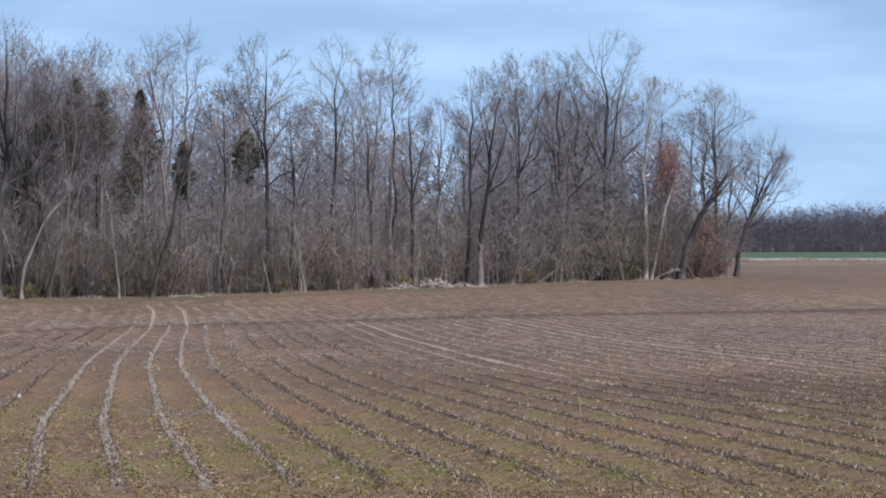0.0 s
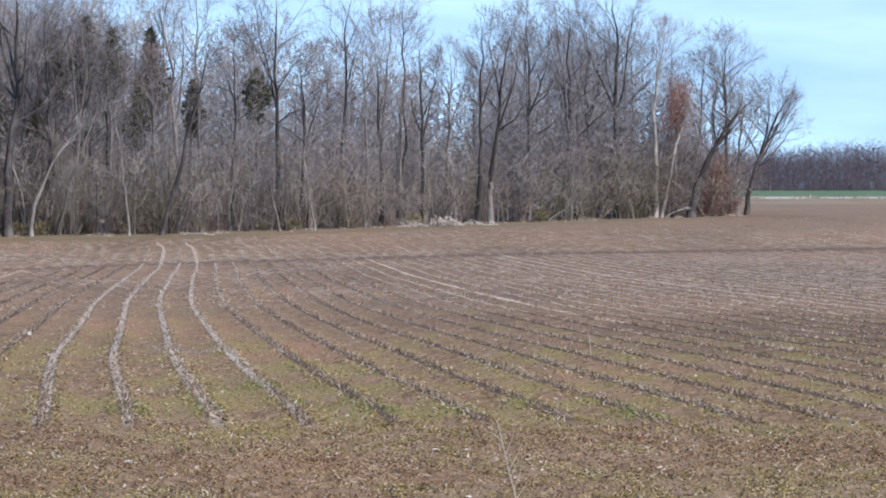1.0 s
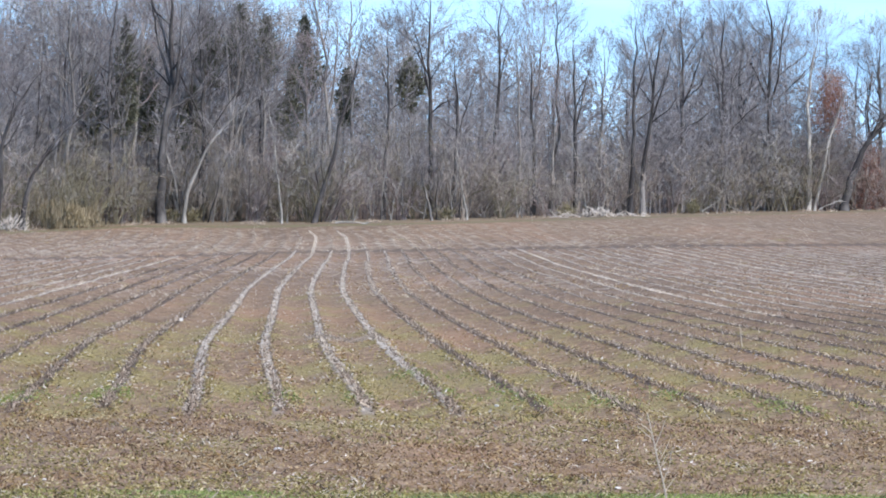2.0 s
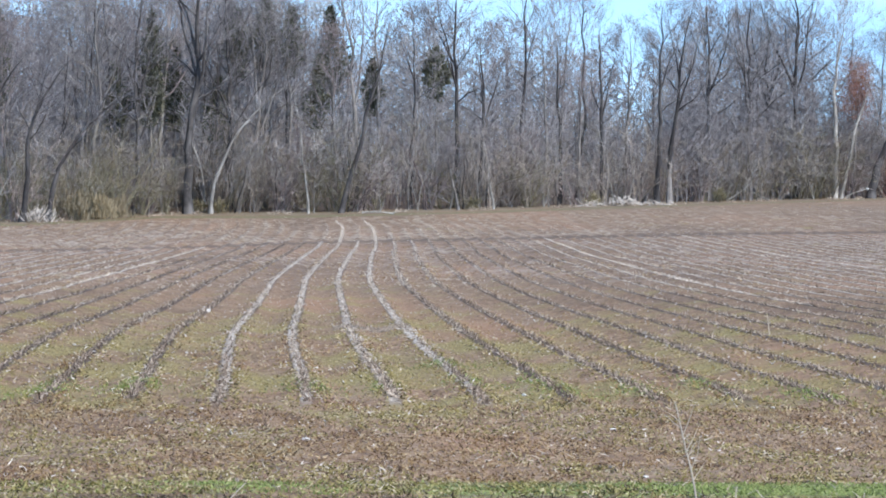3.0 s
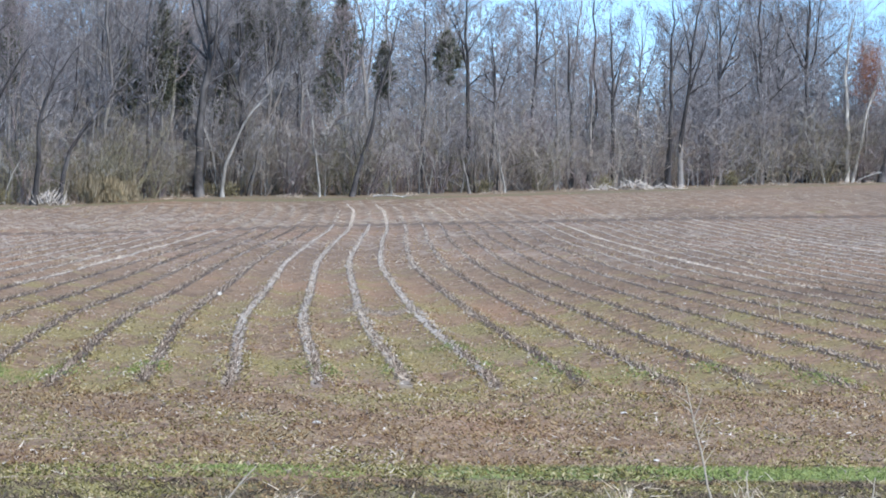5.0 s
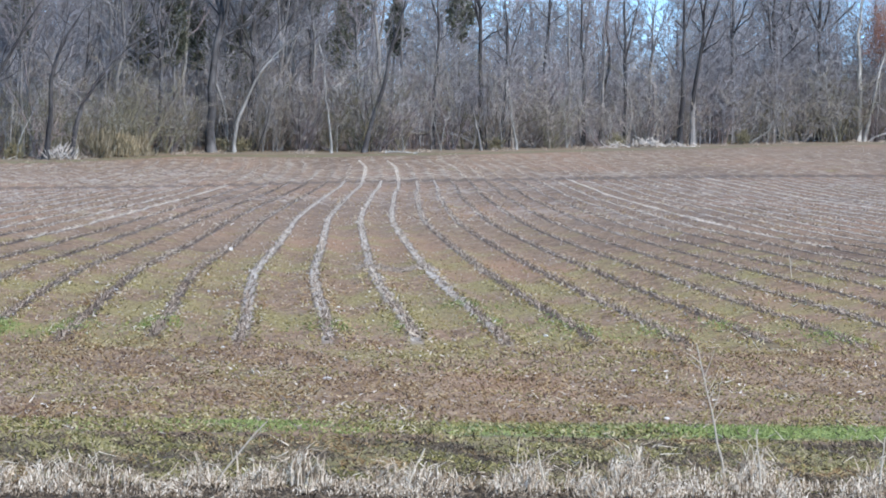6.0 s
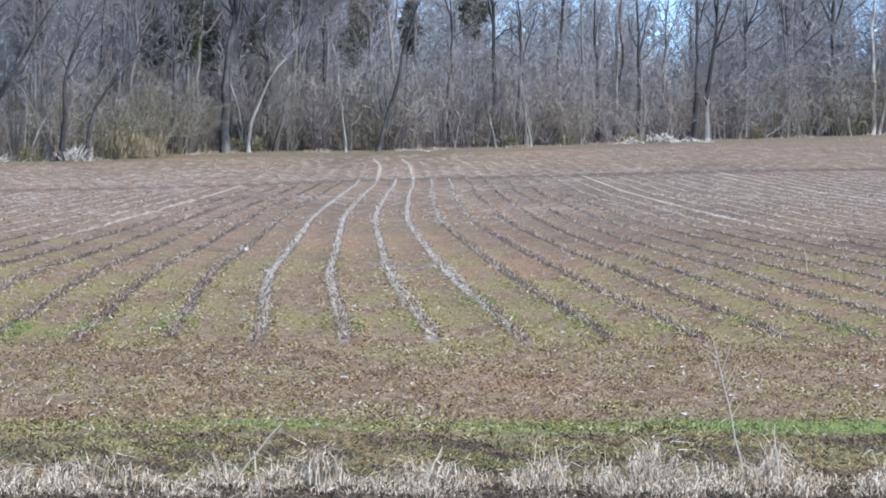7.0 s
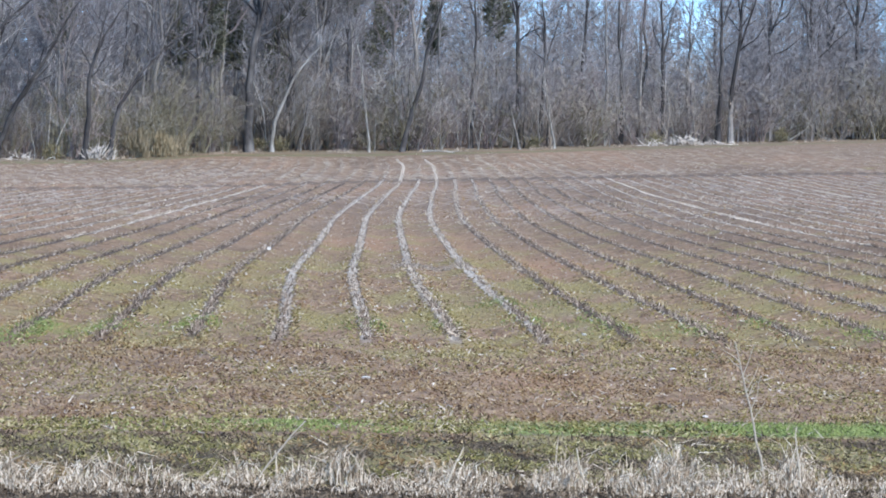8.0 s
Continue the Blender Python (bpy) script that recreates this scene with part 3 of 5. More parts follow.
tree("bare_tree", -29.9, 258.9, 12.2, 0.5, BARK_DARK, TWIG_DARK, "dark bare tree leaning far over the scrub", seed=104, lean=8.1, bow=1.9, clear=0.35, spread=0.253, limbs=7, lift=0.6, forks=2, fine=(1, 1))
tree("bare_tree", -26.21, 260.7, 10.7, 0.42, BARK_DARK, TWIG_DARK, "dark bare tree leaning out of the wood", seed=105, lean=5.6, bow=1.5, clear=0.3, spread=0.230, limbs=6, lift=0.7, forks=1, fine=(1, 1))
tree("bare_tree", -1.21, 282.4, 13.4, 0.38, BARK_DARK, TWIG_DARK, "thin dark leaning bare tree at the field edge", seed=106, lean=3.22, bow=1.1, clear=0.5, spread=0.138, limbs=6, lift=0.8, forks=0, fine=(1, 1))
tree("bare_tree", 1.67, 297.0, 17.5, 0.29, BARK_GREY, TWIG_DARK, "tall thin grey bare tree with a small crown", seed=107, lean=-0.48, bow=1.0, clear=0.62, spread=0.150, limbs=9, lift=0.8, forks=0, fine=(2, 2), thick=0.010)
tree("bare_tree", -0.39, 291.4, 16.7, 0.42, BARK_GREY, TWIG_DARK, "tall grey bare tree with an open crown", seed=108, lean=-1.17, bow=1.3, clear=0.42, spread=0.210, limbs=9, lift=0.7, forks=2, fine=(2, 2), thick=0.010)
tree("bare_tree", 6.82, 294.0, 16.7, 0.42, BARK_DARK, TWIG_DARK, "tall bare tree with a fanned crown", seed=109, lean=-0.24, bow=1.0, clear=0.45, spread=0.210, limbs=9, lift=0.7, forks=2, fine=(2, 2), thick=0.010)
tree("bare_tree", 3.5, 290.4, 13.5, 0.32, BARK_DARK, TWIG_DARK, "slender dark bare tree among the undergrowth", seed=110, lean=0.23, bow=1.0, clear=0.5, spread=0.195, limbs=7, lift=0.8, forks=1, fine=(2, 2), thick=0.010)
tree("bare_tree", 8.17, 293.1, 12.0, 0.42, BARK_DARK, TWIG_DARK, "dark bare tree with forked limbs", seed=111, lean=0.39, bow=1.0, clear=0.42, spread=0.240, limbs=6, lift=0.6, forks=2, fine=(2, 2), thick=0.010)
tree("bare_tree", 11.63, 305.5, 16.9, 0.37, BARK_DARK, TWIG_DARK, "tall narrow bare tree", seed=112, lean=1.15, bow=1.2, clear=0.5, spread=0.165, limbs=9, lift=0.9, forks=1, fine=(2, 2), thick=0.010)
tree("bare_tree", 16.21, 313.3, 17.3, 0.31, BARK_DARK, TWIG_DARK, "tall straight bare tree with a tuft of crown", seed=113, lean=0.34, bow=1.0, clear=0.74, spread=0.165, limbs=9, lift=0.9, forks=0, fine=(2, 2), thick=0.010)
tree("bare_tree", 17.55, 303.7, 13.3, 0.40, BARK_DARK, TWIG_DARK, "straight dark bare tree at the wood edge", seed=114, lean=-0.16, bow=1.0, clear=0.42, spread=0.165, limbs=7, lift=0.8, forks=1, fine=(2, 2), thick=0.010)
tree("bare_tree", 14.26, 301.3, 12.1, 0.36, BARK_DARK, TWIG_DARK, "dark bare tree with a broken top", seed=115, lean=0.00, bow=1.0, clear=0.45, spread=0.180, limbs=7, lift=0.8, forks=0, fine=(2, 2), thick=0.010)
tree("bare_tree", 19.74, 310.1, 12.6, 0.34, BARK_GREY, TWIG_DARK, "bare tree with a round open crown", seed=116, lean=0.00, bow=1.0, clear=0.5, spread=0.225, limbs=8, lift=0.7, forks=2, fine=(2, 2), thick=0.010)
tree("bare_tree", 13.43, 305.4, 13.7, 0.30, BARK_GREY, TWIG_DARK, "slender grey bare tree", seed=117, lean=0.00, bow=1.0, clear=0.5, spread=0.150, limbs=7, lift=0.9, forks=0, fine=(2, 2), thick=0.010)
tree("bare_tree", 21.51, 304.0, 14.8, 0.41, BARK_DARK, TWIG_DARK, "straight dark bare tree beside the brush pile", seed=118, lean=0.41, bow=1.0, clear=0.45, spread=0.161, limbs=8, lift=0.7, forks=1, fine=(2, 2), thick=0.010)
tree("bare_tree", 22.46, 304.7, 15.2, 0.41, BARK_DARK, TWIG_DARK, "dark bare tree with a pale foot", seed=119, lean=1.84, bow=2.0, clear=0.42, spread=0.207, limbs=8, lift=0.6, forks=2, fine=(2, 2), thick=0.010, pale_rings=4)
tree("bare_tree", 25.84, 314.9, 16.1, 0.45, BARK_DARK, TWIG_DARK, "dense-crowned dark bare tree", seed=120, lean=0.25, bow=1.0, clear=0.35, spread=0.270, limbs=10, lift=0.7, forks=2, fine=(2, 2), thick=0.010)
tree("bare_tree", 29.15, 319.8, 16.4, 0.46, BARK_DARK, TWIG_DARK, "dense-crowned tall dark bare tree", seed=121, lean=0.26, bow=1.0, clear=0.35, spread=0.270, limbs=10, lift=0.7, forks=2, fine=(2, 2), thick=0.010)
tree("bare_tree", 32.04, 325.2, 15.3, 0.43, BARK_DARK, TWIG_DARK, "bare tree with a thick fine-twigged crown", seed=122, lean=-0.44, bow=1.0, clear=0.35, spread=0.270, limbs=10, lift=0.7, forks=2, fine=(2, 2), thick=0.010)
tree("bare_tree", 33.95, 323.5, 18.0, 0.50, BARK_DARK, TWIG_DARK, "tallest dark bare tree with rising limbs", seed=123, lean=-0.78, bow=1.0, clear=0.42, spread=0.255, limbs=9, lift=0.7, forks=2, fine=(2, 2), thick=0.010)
tree("bare_tree", 36.69, 324.7, 14.5, 0.46, BARK_PALE, TWIG_PALE, "white-barked bare tree with pale limbs", seed=124, lean=0.87, bow=2.2, clear=0.55, spread=0.255, limbs=6, lift=0.7, forks=2, fine=(2, 2), thick=0.010)
tree("bare_tree", 37.23, 324.8, 9.8, 0.36, BARK_PALE, TWIG_PALE, "pale leaning bare tree with a bent top", seed=125, lean=2.70, bow=1.3, clear=0.6, spread=0.210, limbs=5, lift=0.6, forks=1, fine=(2, 1), sub=0)
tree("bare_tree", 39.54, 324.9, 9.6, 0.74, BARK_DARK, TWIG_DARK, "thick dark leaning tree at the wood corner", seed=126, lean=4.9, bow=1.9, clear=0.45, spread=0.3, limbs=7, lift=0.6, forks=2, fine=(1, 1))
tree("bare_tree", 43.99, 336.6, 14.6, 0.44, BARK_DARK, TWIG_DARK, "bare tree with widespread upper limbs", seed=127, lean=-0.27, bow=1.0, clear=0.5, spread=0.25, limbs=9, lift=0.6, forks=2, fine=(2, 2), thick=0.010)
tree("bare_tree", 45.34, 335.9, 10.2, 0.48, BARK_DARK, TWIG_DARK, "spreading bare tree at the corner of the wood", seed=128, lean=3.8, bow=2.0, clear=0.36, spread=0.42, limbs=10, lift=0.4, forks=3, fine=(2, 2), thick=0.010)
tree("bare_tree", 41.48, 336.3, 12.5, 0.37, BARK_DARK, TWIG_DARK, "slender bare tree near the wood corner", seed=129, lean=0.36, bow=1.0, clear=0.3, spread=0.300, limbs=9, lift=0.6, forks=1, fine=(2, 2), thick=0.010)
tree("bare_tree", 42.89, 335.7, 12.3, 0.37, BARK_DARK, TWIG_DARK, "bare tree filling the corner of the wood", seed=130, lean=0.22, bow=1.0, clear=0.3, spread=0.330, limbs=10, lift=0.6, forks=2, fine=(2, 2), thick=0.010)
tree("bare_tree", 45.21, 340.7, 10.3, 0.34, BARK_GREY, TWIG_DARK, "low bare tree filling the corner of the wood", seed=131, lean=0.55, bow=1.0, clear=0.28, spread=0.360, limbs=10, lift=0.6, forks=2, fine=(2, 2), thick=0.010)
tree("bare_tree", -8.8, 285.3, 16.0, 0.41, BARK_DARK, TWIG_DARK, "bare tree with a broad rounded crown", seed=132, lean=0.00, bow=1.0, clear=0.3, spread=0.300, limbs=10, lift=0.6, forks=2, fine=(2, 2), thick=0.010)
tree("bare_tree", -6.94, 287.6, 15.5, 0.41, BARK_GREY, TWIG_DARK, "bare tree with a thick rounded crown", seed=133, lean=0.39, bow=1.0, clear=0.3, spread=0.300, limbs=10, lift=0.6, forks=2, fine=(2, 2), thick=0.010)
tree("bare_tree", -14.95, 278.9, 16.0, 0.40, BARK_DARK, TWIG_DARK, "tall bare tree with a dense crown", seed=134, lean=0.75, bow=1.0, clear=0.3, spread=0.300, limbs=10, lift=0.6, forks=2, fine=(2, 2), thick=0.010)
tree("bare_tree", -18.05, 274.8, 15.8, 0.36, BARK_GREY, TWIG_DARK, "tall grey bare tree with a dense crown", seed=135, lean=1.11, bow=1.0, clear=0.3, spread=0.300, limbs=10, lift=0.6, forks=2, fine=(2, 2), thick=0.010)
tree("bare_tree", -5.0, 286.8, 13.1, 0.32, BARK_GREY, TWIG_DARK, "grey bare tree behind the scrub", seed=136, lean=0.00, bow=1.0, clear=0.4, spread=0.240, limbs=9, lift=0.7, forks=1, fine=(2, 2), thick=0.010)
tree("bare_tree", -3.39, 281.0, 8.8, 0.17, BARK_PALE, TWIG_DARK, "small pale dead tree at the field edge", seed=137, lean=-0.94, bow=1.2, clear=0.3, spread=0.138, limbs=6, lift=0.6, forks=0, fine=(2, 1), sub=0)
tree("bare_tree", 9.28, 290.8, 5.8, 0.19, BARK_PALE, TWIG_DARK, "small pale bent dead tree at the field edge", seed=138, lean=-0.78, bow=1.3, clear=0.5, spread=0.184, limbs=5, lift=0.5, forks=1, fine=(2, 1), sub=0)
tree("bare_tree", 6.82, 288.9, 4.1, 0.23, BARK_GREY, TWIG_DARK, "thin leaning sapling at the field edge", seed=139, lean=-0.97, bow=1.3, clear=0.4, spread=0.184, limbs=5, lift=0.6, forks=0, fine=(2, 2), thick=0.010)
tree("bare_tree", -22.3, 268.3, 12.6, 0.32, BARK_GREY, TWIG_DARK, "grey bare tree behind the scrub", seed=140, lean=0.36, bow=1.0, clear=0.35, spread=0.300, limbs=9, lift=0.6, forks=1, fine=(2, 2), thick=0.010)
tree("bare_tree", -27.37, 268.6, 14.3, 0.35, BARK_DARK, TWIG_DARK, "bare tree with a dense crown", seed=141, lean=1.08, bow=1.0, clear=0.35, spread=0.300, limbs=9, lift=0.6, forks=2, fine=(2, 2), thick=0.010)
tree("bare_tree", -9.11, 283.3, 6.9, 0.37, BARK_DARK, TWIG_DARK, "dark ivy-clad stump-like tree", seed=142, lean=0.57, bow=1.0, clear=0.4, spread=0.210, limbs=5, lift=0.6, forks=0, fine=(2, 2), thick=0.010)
conifer("cedar", -13.9, 280.6, 13.4, 4.0, 1, "dark green cedar among the bare trees", 0.42)
conifer("cedar", -12.9, 291.0, 11.6, 4.0, 12, "dark green cedar crowded by bare trees", 0.45)
conifer("cedar", -16.3, 281.5, 9.8, 4.4, 2, "dark green cedar half hidden by twigs", 0.5)
conifer("cedar", -1.9, 301.0, 14.0, 4.8, 3, "dull green cedar behind the undergrowth", 0.56)
conifer("cedar", 0.65, 298.0, 10.3, 3.0, 6, "dark green cedar behind the undergrowth", 0.6)
conifer("cedar", 5.4, 297.5, 11.1, 5.6, 4, "small dark green cedar with a pointed top", 0.66)
conifer("cedar", -8.4, 289.6, 13.6, 5.2, 5, "dark green cedar behind bare trees", 0.66)
conifer("cedar", -4.6, 290.5, 13.8, 4.4, 7, "dark green cedar behind bare trees", 0.66)
conifer("cedar", -6.55, 291.0, 14.6, 5.6, 11, "broad dark green cedar in the canopy", 0.64)
conifer("cedar", -9.3, 288.3, 9.0, 4.4, 8, "dark green cedar in the undergrowth", 0.4)
conifer("cedar", -23.6, 276.0, 13.3, 4.5, 9, "dark green cedar at the wood edge", 0.5)
conifer("cedar", -2.9, 297.4, 10.5, 3.2, 10, "dark green cedar behind the scrub", 0.5)


# ---- the wood behind them ----
rng = np.random.default_rng(11)
KINDS = [tree("bare_tree", -30 + 9 * k, 302 + 4 * k, 15.0, 0.2 + 0.035 * k, (BARK_DARK, BARK_GREY)[k % 2], (TWIG, TWIG_PALE, TWIG_DARK, TWIG_PALE, TWIG, TWIG_RED)[k], "bare grey-brown tree inside the wood", split=False,
              seed=300 + k, lean=(-1.0, 0.6, 1.4, 0.0, -0.4, 0.9)[k], clear=0.28 + 0.04 * k, spread=0.31, limbs=9, lift=0.6, forks=k % 3, fine=(2, 1), sub=1, thick=0.016) for k in range(6)]
# height of the wood along its edge
STAND_X = np.array([-80, -6, -3, 4, 13, 15, 19, 21.5, 34, 44], float)
STAND_H = np.array([16.3, 16.3, 15.2, 14.4, 13.4, 12.0, 11.6, 14.6, 14.8, 11.0], float)
for k in range(112):
    x = rng.uniform(-42, -4) if k % 5 < 2 else rng.uniform(-42, 43)
    y = edge(x) + 4 + 46 * rng.uniform(0, 1) ** 1.2
    if x > 30:
        y = min(y, edge(x) + 4 + 1.5 * (46 - x))
    h = float(np.interp(x * 285 / y, STAND_X, STAND_H)) * rng.uniform(0.7, 1.05)
    s = h / 15.0
    copy_thing(KINDS[k % 6], pose(x, y, float(lie(x, y)) - 0.1, rng.normal(0, 2), rng.normal(0, 2), rng.uniform(0, 360)) @ Matrix.Diagonal((s, s, s, 1)))

# ---- undergrowth ----
THICKET = [shrub("thicket_shrub", 500 + k, 5.5, 7, (TWIG_RED, TWIG_BROWN, TWIG_OLIVE, TWIG_BROWN, TWIG_RED, TWIG_OLIVE)[k], "leafless grey-russet thicket shrub at the wood edge", width=0.25) for k in range(6)]
for k, ob in enumerate(THICKET):
    x = -26 + 12 * k
    ob.location = (x, edge(x) + 4, float(lie(x, edge(x) + 4)))
for k in range(225):
    x = rng.uniform(-38, 44.5)
    y = edge(x) + 1.0 + (6 if k % 3 else 26) * rng.uniform(0, 1)
    s = rng.uniform(0.6, 1.35) if k % 3 else rng.uniform(0.8, 1.4)
    m = pose(x, y, float(lie(x, y)), 0, 0, rng.uniform(0, 360)) @ Matrix.Diagonal((s, s, s * rng.uniform(0.8, 1.15), 1))
    copy_thing(THICKET[2 if x < -9 and k % 5 < 2 else (0, 1, 5, 3, 4, 1)[k % 6]], m)

for k in range(22):
    x = rng.uniform(36.5, 44.2)
    y = edge(x) + rng.uniform(0.6, 7.0)
    s = rng.uniform(0.6, 1.15)
    copy_thing(THICKET[(0, 3, 4)[k % 3]], pose(x, y, float(lie(x, y)), 0, 0, rng.uniform(0, 360)) @ Matrix.Diagonal((s, s, s, 1)))

# thin pale saplings along the edge
SAPLINGS = [tree("sapling", (-24, -8, 4, 14, 30)[k], edge((-24, -8, 4, 14, 30)[k]) + 0.9, 4.6, 0.085, (BARK_PALE, BARK_GREY, BARK_PALE, BARK_DARK, BARK_GREY)[k], (TWIG_PALE, TWIG, TWIG_PALE, TWIG, TWIG_BROWN)[k], "thin pale leafless sapling at the wood edge", split=False,
                 seed=340 + k, lean=(-0.9, 0.7, 1.3, -0.5, 0.4)[k], clear=0.35, spread=0.2, limbs=6, lift=0.8, fine=(1, 1), sub=0) for k in range(5)]
for k in range(84):
    x = rng.uniform(-32, 43) if k < 50 else rng.uniform(-13, 9)
    y = edge(x) + rng.uniform(0.3, 3.5)
    s = rng.uniform(0.55, 1.5)
    copy_thing(SAPLINGS[k % 5], pose(x, y, float(lie(x, y)) - 0.05, rng.normal(0, 5), rng.normal(0, 5), rng.uniform(0, 360)) @ Matrix.Diagonal((s, s, s, 1)))


def twig_mass(rng, xs, ys, heights, n, reach, thick, low=0.08):
    """Many far bare trees or saplings at once: a stem each and branches round it."""
    p0, p1, r = [], [], []
    for x, y, h in zip(xs, ys, heights):
        z = float(lie(x, y))
        p0.append([(x, y, z)]), p1.append([(x + rng.normal(0, 0.4), y, z + 0.86 * h)]), r.append([thick * 1.8])
        b = np.stack([np.full(n, x), np.full(n, y), z + h * rng.uniform(low, 0.95, n)], -1)
        a = rng.uniform(0, 6.28, n)
        ln = reach * h * rng.uniform(0.4, 1.2, n) * (1.3 - (b[:, 2] - z) / h)
        d = np.stack([np.cos(a) * ln, np.sin(a) * ln, ln * rng.uniform(0.0, 1.1, n)], -1)
        p0.append(b), p1.append(b + d), r.append(np.full(n, thick))
        k = np.repeat(np.arange(n), 2)
        q = b[k] + d[k] * rng.uniform(0.3, 0.9, (len(k), 1))
        p0.append(q), p1.append(q + 0.5 * ln[k][:, None] * rng.normal(0, 0.7, (len(k), 3)) + d[k] * 0.25), r.append(np.full(len(k), thick * 0.75))
    return cones(np.concatenate(p0), np.concatenate(p1), np.concatenate(r))


def inner_wood():
    rng = np.random.default_rng(31)
    n = 720
    xs = np.where(rng.uniform(0, 1, n) < 0.35, rng.uniform(-42, -3.5, n), rng.uniform(-42, 44, n))
    back = rng.uniform(0, 1, n)
    ys = np.interp(xs, EDGE_X, EDGE_Y) + np.where(xs > 30, 3 + 1.3 * (46 - xs) * back, 6 + 45 * back)
    hs = np.maximum(np.interp(xs * 285 / ys, STAND_X, STAND_H), 10.0) * rng.uniform(0.5, 1.08, n) * np.interp(xs, [34, 46], [1.0, 0.6])
    x2 = rng.uniform(23, 41.5, 150)
    y2 = np.interp(x2, EDGE_X, EDGE_Y) + 2.5 + 9 * rng.uniform(0, 1, 150)
    h2 = rng.uniform(6.5, 12.5, 150) * np.interp(x2, [30, 42], [1.0, 0.85])
    xs, ys, hs = np.append(xs, x2), np.append(ys, y2), np.append(hs, h2)
    v, f = twig_mass(rng, xs, ys, hs, 52, 0.19, 0.023)
    tagged(new("wood_interior", mesh_from("wood_interior", v, f, TWIG)), "grey haze of leafless saplings deep in the wood", "woods", kind="stuff")
    # the wood goes on behind, lower and thicker grown
    n = 620
    xs = np.where(rng.uniform(0, 1, n) < 0.3, rng.uniform(-52, -4, n), rng.uniform(-52, 40, n))
    ys = np.interp(xs, EDGE_X, EDGE_Y) + rng.uniform(48, 90, n)
    hs = np.maximum(np.interp(xs * 285 / ys, STAND_X, STAND_H) * 1.05, 10.0) * rng.uniform(0.55, 1.05, n)
    v, f = twig_mass(rng, xs, ys, hs, 34, 0.2, 0.05)
    tagged(new("wood_depths", mesh_from("wood_depths", v, f, TWIG)), "dim leafless trees crowding the depths of the wood", "woods", kind="stuff")


def far_wood():
    rng = np.random.default_rng(21)
    xs, near, low = rng.uniform(20, 128, 160), rng.uniform(120, 192, 1100), rng.uniform(120, 192, 150)
    sparse = twig_mass(rng, xs, rng.uniform(1000, 1120, 160) - 0.1 * xs, rng.uniform(10, 13, 160), 14, 0.34, 0.22, 0.02)
    deep = rng.uniform(985, 1060, 1100) - 0.1 * near
    high = rng.uniform(8.4, 11.6, 1100) + 0.6 * np.sin(near / 6) + 0.4 * np.sin(near / 2.3) + 0.025 * (near - 130)
    dense = twig_mass(rng, near, deep, high * 0.92, 8, 0.16, 0.055, 0.02)
    # rounded crowns of fine twigs
    k = np.repeat(np.arange(1100), 46)
    d = rng.normal(0, 1, (len(k), 3))
    d *= (rng.uniform(0, 1, len(k)) ** 0.4 / np.linalg.norm(d, axis=1))[:, None]
    q = np.stack([near[k] + 2.3 * d[:, 0], deep[k] + 2.3 * d[:, 1], lie(near[k], deep[k]) + high[k] * (0.56 + 0.44 * d[:, 2])], -1)
    crowns = cones(q, q + rng.normal(0, 0.45, (len(k), 3)) + 0.3 * d, np.full(len(k), 0.042))
    scrub = twig_mass(rng, low, rng.uniform(975, 990, 150) - 0.1 * low, rng.uniform(2, 4.5, 150), 24, 0.4, 0.05, 0.0)
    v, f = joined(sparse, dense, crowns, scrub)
    return tagged(new("far_wood", mesh_from("far_wood", v, f, FAR)), "distant leafless wood along the horizon, coloured bluish-grey for haze", "woods", kind="stuff")


# haze of the distance is painted into these bluish, low-contrast twig tones
FAR = twiggy("hazed_distant_twigs", (0.12, 0.105, 0.125), (0.15, 0.132, 0.156), (0.185, 0.165, 0.192))
inner_wood()
far_wood()


def gravel_road():
    """A pale gravel road on a low bank across the open field."""
    xs = np.linspace(25, 420, 80)
    rng = np.random.default_rng(51)
    section = ((594, -0.05), (596, 0.17), (597, 0.22), (605, 0.22), (606, 0.17), (609, -0.05))
    v = [(x, y, float(lie(x, y)) + (z + rng.normal(0, 0.02) if z > 0 else z)) for x in xs for y, z in section]
    f = [(i * 6 + k, (i + 1) * 6 + k, (i + 1) * 6 + k + 1, i * 6 + k + 1) for i in range(79) for k in range(5)]
    return tagged(new("road", mesh_from("road", v, f, GRAVEL)), "pale gravel road on a low bank beyond the field", "road", kind="structure")


gravel_road()


CANE = twiggy("straw_stems", (0.125, 0.106, 0.066), (0.215, 0.184, 0.12), (0.39, 0.338, 0.24))


def leaf_clump(rng, n, size, leaf, rise=0.0):
    """Small curled leaves gathered in uneven clumps within a rounded space."""
    cores = rng.normal(0, 0.5, (18, 3)) * size
    p = cores[rng.integers(0, 18, n)] + rng.normal(0, 0.28, (n, 3)) * size
    return cones(p, p + rng.normal(0, leaf, (n, 3)) + [0, 0, leaf + rise], np.full(n, leaf * 0.35))


# a young oak that has kept its rust-coloured leaves
oak = tree("oak_tree", 38.2, 325.5, 10.4, 0.24, BARK_GREY, TWIG_RED, "young oak keeping rust-brown leaves", seed=71, lean=0.4, clear=0.5, spread=0.2, limbs=9, lift=0.7)
v, f = leaf_clump(np.random.default_rng(72), 3000, np.array([1.25, 1.1, 2.2]), 0.085)
part("leaves", mesh_from("leaves", v + [0.35, 0, 8.4], f, RUST), oak, "rust-brown dry leaves")


